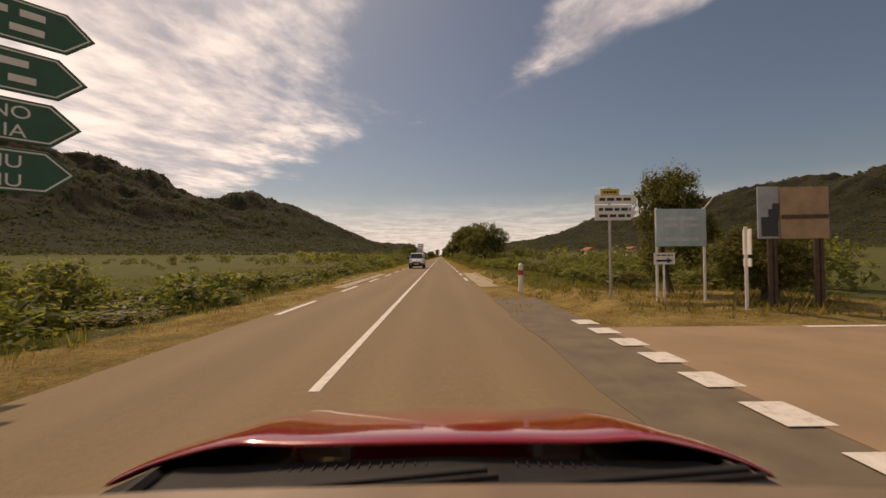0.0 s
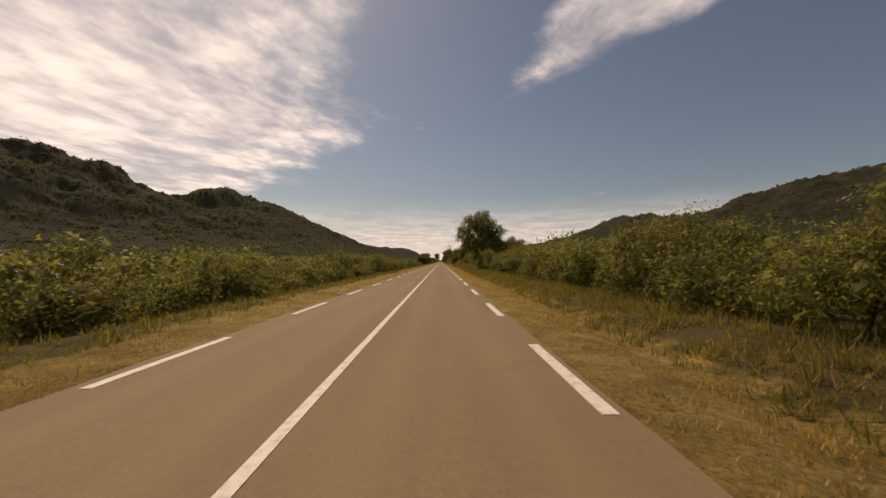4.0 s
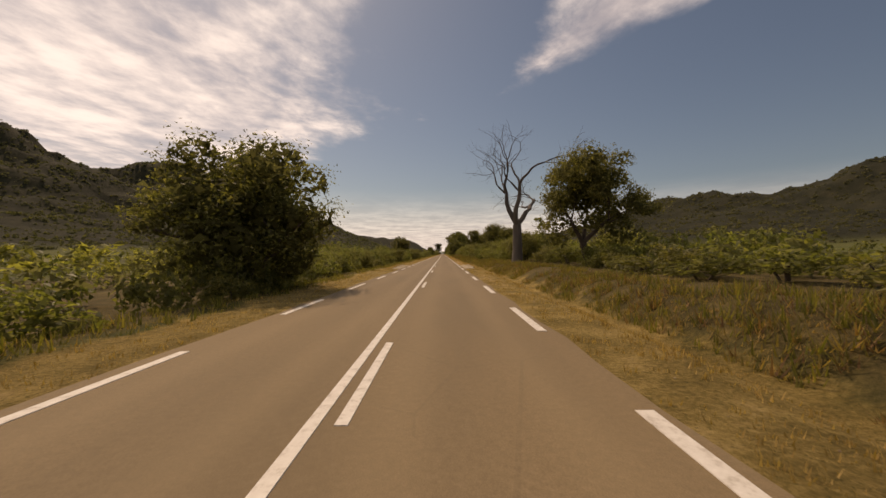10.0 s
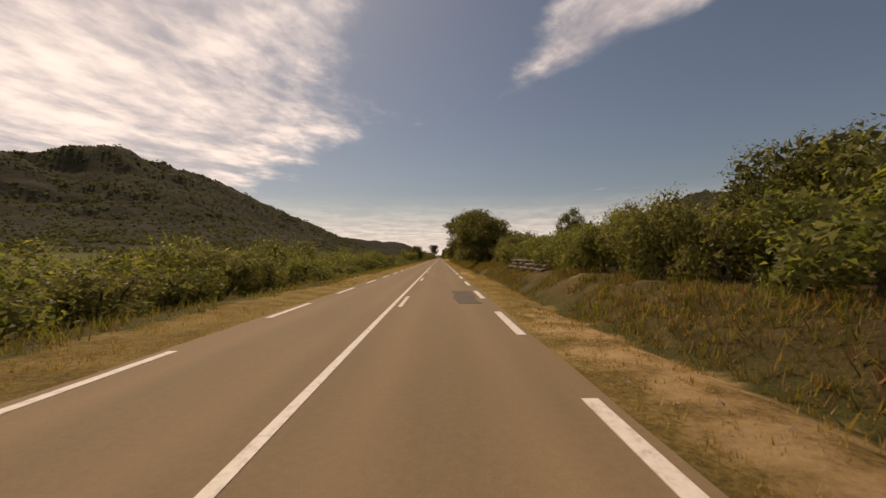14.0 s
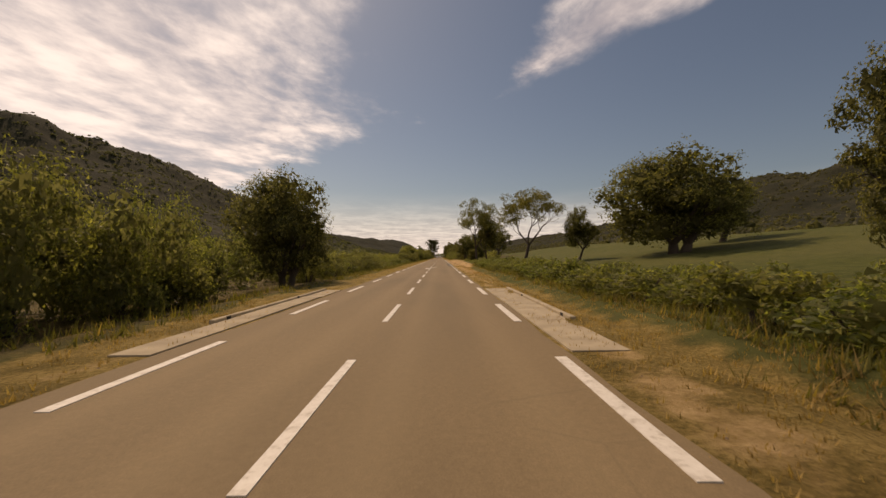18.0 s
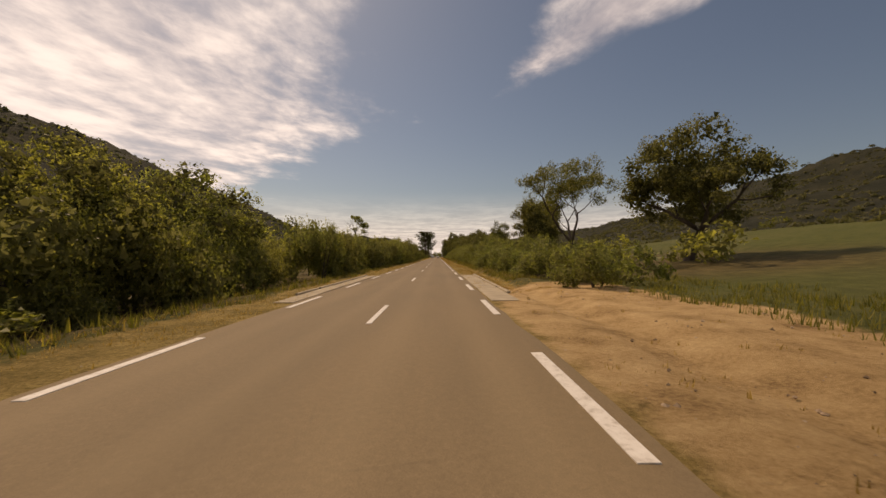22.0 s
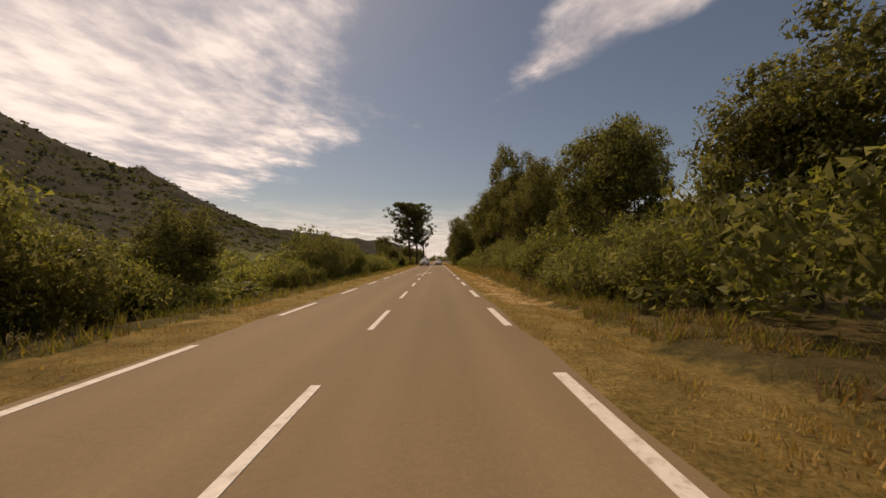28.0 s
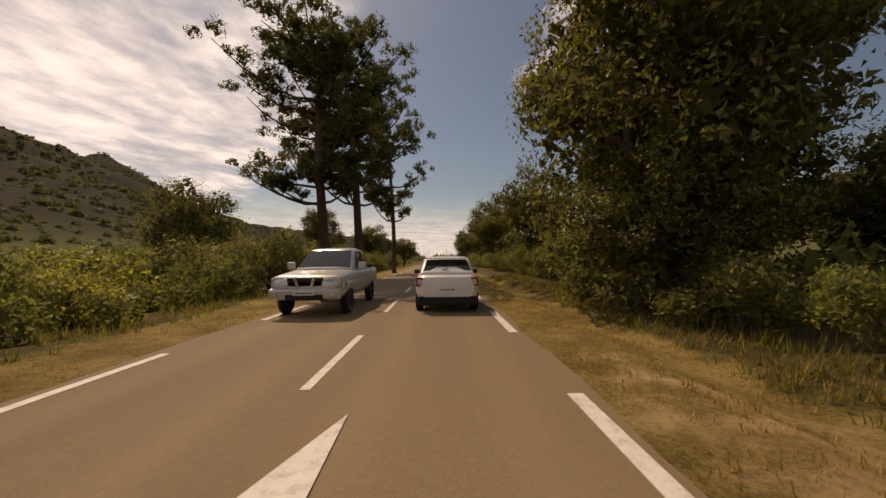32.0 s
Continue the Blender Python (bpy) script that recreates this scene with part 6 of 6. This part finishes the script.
add_box(truck, "air_intake", (0.9, 0.06, 0.14), (0, -2.59, 0.50), BLACK, 0.02)
pl = add_box(truck, "number_plate", (0.52, 0.015, 0.11), (0, -2.612, 0.60), SIGN_WHITE, 0.004)
bars(pl, -0.20, 0.57, 0.40, 0.06, 1, INK, -2.622)
add_box(truck, "load_bed", (1.56, 1.34, 0.04), (0, 1.82, 1.175), BLACK, 0.01)
for s in (-1, 1):
    add_box(truck, "headlamp", (0.30, 0.16, 0.20), (s * 0.68, -2.42, 0.88), LAMP_CLEAR, 0.04)
    add_box(truck, "fog_lamp", (0.12, 0.04, 0.12), (s * 0.70, -2.60, 0.58), LAMP_CLEAR, 0.02)
    add_box(truck, "door_mirror", (0.22, 0.10, 0.20), (s * 1.02, -0.72, 1.24), SILVER, 0.03)
    add_box(truck, "wheel_flare", (0.05, 1.0, 0.10), (s * 0.925, -1.62, 0.80), SILVER, 0.03)
    add_box(truck, "bed_rail", (0.07, 1.4, 0.06), (s * 0.83, 1.84, 1.20), BLACK, 0.015)
    add_box(truck, "door_handle", (0.02, 0.18, 0.03), (s * 0.935, 0.20, 1.02), CHROME, 0.006)

# silver off-roader, oncoming
l_, r_ = sides([(0.80, -0.75, 1.10), (0.805, 0.20, 1.10), (0.68, 0.15, 1.60), (0.67, -0.30, 1.60)])
l2, r2 = sides([(0.805, 0.28, 1.10), (0.80, 1.15, 1.12), (0.67, 1.10, 1.60), (0.68, 0.25, 1.61)])
l3, r3 = sides([(0.80, 1.25, 1.12), (0.78, 1.95, 1.14), (0.65, 1.85, 1.56), (0.67, 1.20, 1.60)])
suv = vehicle("off_road_car", facing(-1.72, 975.2 + 2.25), "silver off-road estate coming the other way, roof rails on top", "car", SILVER,
              [(-2.25, 0.72, 0.44, 0.84), (-2.08, 0.85, 0.36, 0.98), (-1.0, 0.885, 0.34, 1.08), (0.2, 0.89, 0.34, 1.10), (1.6, 0.885, 0.34, 1.12), (2.2, 0.85, 0.40, 1.12), (2.3, 0.80, 0.48, 1.05)],
              [(-1.15, 0.78, 0.72, 1.02, 1.09), (-0.42, 0.81, 0.64, 1.04, 1.62), (0.4, 0.81, 0.66, 1.04, 1.68), (1.9, 0.80, 0.65, 1.04, 1.64), (2.2, 0.78, 0.70, 1.04, 1.18)],
              (-1.38, 1.35), 0.345, 0.775,
              [("windscreen", [(-0.69, -1.06, 1.13), (0.69, -1.06, 1.13), (0.59, -0.46, 1.59), (-0.59, -0.46, 1.59)]), ("side_window", l_), ("side_window", r_), ("side_window", l2), ("side_window", r2), ("quarter_window", l3), ("quarter_window", r3)])
add_box(suv, "grille", (0.72, 0.05, 0.20), (0, -2.25, 0.80), BLACK, 0.03)
add_box(suv, "bonnet_scoop", (0.34, 0.20, 0.05), (0, -1.55, 1.075), BLACK, 0.015)
add_box(suv, "front_bumper", (1.66, 0.14, 0.24), (0, -2.22, 0.54), SILVER, 0.06)
add_box(suv, "air_intake", (1.0, 0.05, 0.12), (0, -2.28, 0.46), BLACK, 0.02)
pl = add_box(suv, "number_plate", (0.52, 0.015, 0.11), (0, -2.30, 0.58), SIGN_WHITE, 0.004)
bars(pl, -0.20, 0.55, 0.40, 0.06, 1, INK, -2.312)
for s in (-1, 1):
    add_box(suv, "headlamp", (0.34, 0.18, 0.17), (s * 0.62, -2.14, 0.82), LAMP_CLEAR, 0.04)
    add_box(suv, "door_mirror", (0.20, 0.10, 0.16), (s * 0.98, -0.85, 1.16), SILVER, 0.03)
    add_box(suv, "roof_rail", (0.04, 1.9, 0.04), (s * 0.58, 0.75, 1.73), BLACK, 0.01)
    add_box(suv, "door_handle", (0.02, 0.16, 0.03), (s * 0.897, 0.05, 0.98), CHROME, 0.006)
    for k in (0.0, 1.5):
        add_box(suv, "rail_foot", (0.04, 0.08, 0.06), (s * 0.58, k, 1.69), BLACK, 0.01)

# white van, oncoming
l_, r_ = sides([(0.845, -0.95, 1.14), (0.855, -0.12, 1.10), (0.74, -0.15, 1.66), (0.72, -0.55, 1.64)])
van = vehicle("white_van", facing(-1.45, 44.0 + 2.1), "white delivery van with black bumpers coming the other way", "van", WHITE,
              [(-2.12, 0.66, 0.40, 0.86), (-1.95, 0.84, 0.26, 1.00), (-1.25, 0.90, 0.24, 1.14), (0.0, 0.905, 0.24, 1.16), (1.6, 0.905, 0.24, 1.18), (2.2, 0.88, 0.30, 1.18), (2.26, 0.84, 0.36, 1.14)],
              [(-1.45, 0.80, 0.74, 1.08, 1.15), (-0.72, 0.845, 0.70, 1.10, 1.68), (-0.2, 0.86, 0.74, 1.10, 1.80), (1.2, 0.86, 0.76, 1.10, 1.82), (2.1, 0.85, 0.76, 1.10, 1.78), (2.22, 0.85, 0.78, 1.10, 1.60)],
              (-1.38, 1.36), 0.32, 0.79,
              [("windscreen", [(-0.73, -1.46, 1.22), (0.73, -1.46, 1.22), (0.64, -0.84, 1.73), (-0.64, -0.84, 1.73)]), ("side_window", l_), ("side_window", r_)])
add_box(van, "front_bumper", (1.66, 0.18, 0.40), (0, -2.06, 0.46), BLACK, 0.08)
add_box(van, "grille", (0.9, 0.05, 0.10), (0, -2.13, 0.72), BLACK, 0.02)
add_box(van, "badge", (0.16, 0.03, 0.12), (0, -2.08, 0.90), CHROME, 0.02)
pl = add_box(van, "number_plate", (0.52, 0.015, 0.11), (0, -2.155, 0.54), SIGN_WHITE, 0.004)
bars(pl, -0.20, 0.51, 0.40, 0.06, 1, INK, -2.165)
for s in (-1, 1):
    add_box(van, "headlamp", (0.30, 0.34, 0.22), (s * 0.66, -1.86, 0.94), LAMP_CLEAR, 0.06, (18, 0, 0))
    add_box(van, "fog_lamp", (0.10, 0.04, 0.10), (s * 0.62, -2.145, 0.42), LAMP_CLEAR, 0.02)
    add_box(van, "door_mirror", (0.20, 0.12, 0.26), (s * 1.01, -0.98, 1.22), BLACK, 0.04)
    add_box(van, "rubbing_strip", (0.025, 1.5, 0.20), (s * 0.905, 0.05, 0.62), BLACK, 0.01)
    add_box(van, "door_handle", (0.02, 0.16, 0.04), (s * 0.912, -0.22, 1.02), BLACK, 0.006)

# front of the red car that carries the dashboard camera
red = thing("red_car_front", (1.32, 0.0, 0.008), "front of a red car: bonnet, black wiper tray and wipers", "car")
rows_ = [(0.885, 0.80, 0.958, 0.03), (0.98, 0.80, 0.938, 0.035), (1.12, 0.80, 0.902, 0.045), (1.35, 0.79, 0.832, 0.055), (1.60, 0.76, 0.738, 0.055), (1.85, 0.72, 0.60, 0.05), (2.02, 0.66, 0.47, 0.03)]
v, f = [], []
NXB = 21
for y, w, z, crown_ in rows_:
    for i in range(NXB):
        q = 2 * i / (NXB - 1) - 1
        edge = max(0.0, abs(q) - 0.62) / 0.38
        crease = 0.014 * math.exp(-(((abs(q) - 0.58) / 0.07) ** 2))
        v.append((q * w, y, z + crown_ * (1 - q * q) * 0.6 - 0.085 * edge ** 2 + crease))
for r in range(len(rows_) - 1):
    for i in range(NXB - 1):
        a = r * NXB + i
        f.append((a, a + 1, a + NXB + 1, a + NXB))
bonnet = mesh_object("bonnet", v, f, RED, red, "glossy red bonnet", True)
md = bonnet.modifiers.new("thick", "SOLIDIFY")
md.thickness, md.offset = 0.02, -1
md = bonnet.modifiers.new("smooth", "SUBSURF")
md.levels = md.render_levels = 2
for x in (-0.26, 0.26):
    part("washer_jet", box((0.035, 0.03, 0.014), (x, 0.955, 0.953), 0.005), BLACK, bonnet)
tray = part("wiper_tray", prism([(-0.77, 0.855), (-0.60, 0.915), (0, 0.935), (0.60, 0.915), (0.77, 0.855), (0.77, 0.79), (-0.77, 0.79)], 0.24, (0, 0.66, 0.0), 0.01), BLACK, red, "black plastic wiper tray")
for i in range(46):
    x = -0.56 + i * 0.025
    if -0.02 < x < 0.16:
        continue
    part("louvre", box((0.005, 0.024, 0.008), (x, 0.865, 0.932 - 0.03 * (x / 0.6) ** 2), 0.002), BLACK, tray)
# added strip, painted tan in place of the road's reflection below the tray
part("dashboard_edge", prism([(-0.95, 0.90), (-0.80, 1.028), (-0.4, 1.044), (0, 1.048), (0.4, 1.044), (0.80, 1.028), (0.95, 0.90)], 0.10, (0, 0.50, 0.0), 0.012), REFLECTION_TAN, red, "brown strip standing in for the road's reflection in the windscreen")
for x, a in ((-0.22, -3), (0.30, -2)):
    w_ = part("wiper", box((0.62, 0.018, 0.02), (x, 0.755, 0.950), 0.005, (0, a, 3)), BLACK, red)
    part("wiper_blade", box((0.66, 0.008, 0.014), (x, 0.735, 0.948), 0.003, (0, a, 3)), RUBBER, w_)
for s in (-1, 1):
    part("wing", loft([[(s * 0.74, 0.86, 0.86), (s * 0.80, 0.86, 0.77), (s * 0.84, 0.86, 0.45), (s * 0.80, 0.86, 0.25), (s * 0.66, 0.86, 0.25)],
                       [(s * 0.735, 1.3, 0.74), (s * 0.82, 1.3, 0.67), (s * 0.86, 1.3, 0.50), (s * 0.82, 1.3, 0.30), (s * 0.68, 1.3, 0.30)],
                       [(s * 0.68, 1.95, 0.50), (s * 0.76, 1.95, 0.47), (s * 0.78, 1.95, 0.42), (s * 0.74, 1.95, 0.25), (s * 0.6, 1.95, 0.25)]]), RED, red, smooth=True)
    wheel(red, s * 0.76, 1.30, 0.31)
    part("headlamp", box((0.30, 0.22, 0.16), (s * 0.58, 1.97, 0.47), 0.05), LAMP_CLEAR, red)
    part("tray_end", box((0.14, 0.14, 0.05), (s * 0.68, 0.80, 0.885), 0.02, (0, s * 24, 0)), BLACK, tray)
for s in (-1, 1):
    part("inner_wing", box((0.24, 0.62, 0.08), (s * 0.66, 1.12, 0.775), 0.02, (-12, 0, 0)), BLACK, red)
part("firewall", box((1.44, 0.05, 0.62), (0, 0.70, 0.46), 0.02), BLACK, red)
part("front_bumper", box((1.5, 0.18, 0.30), (0, 2.0, 0.34), 0.08), RED, red)
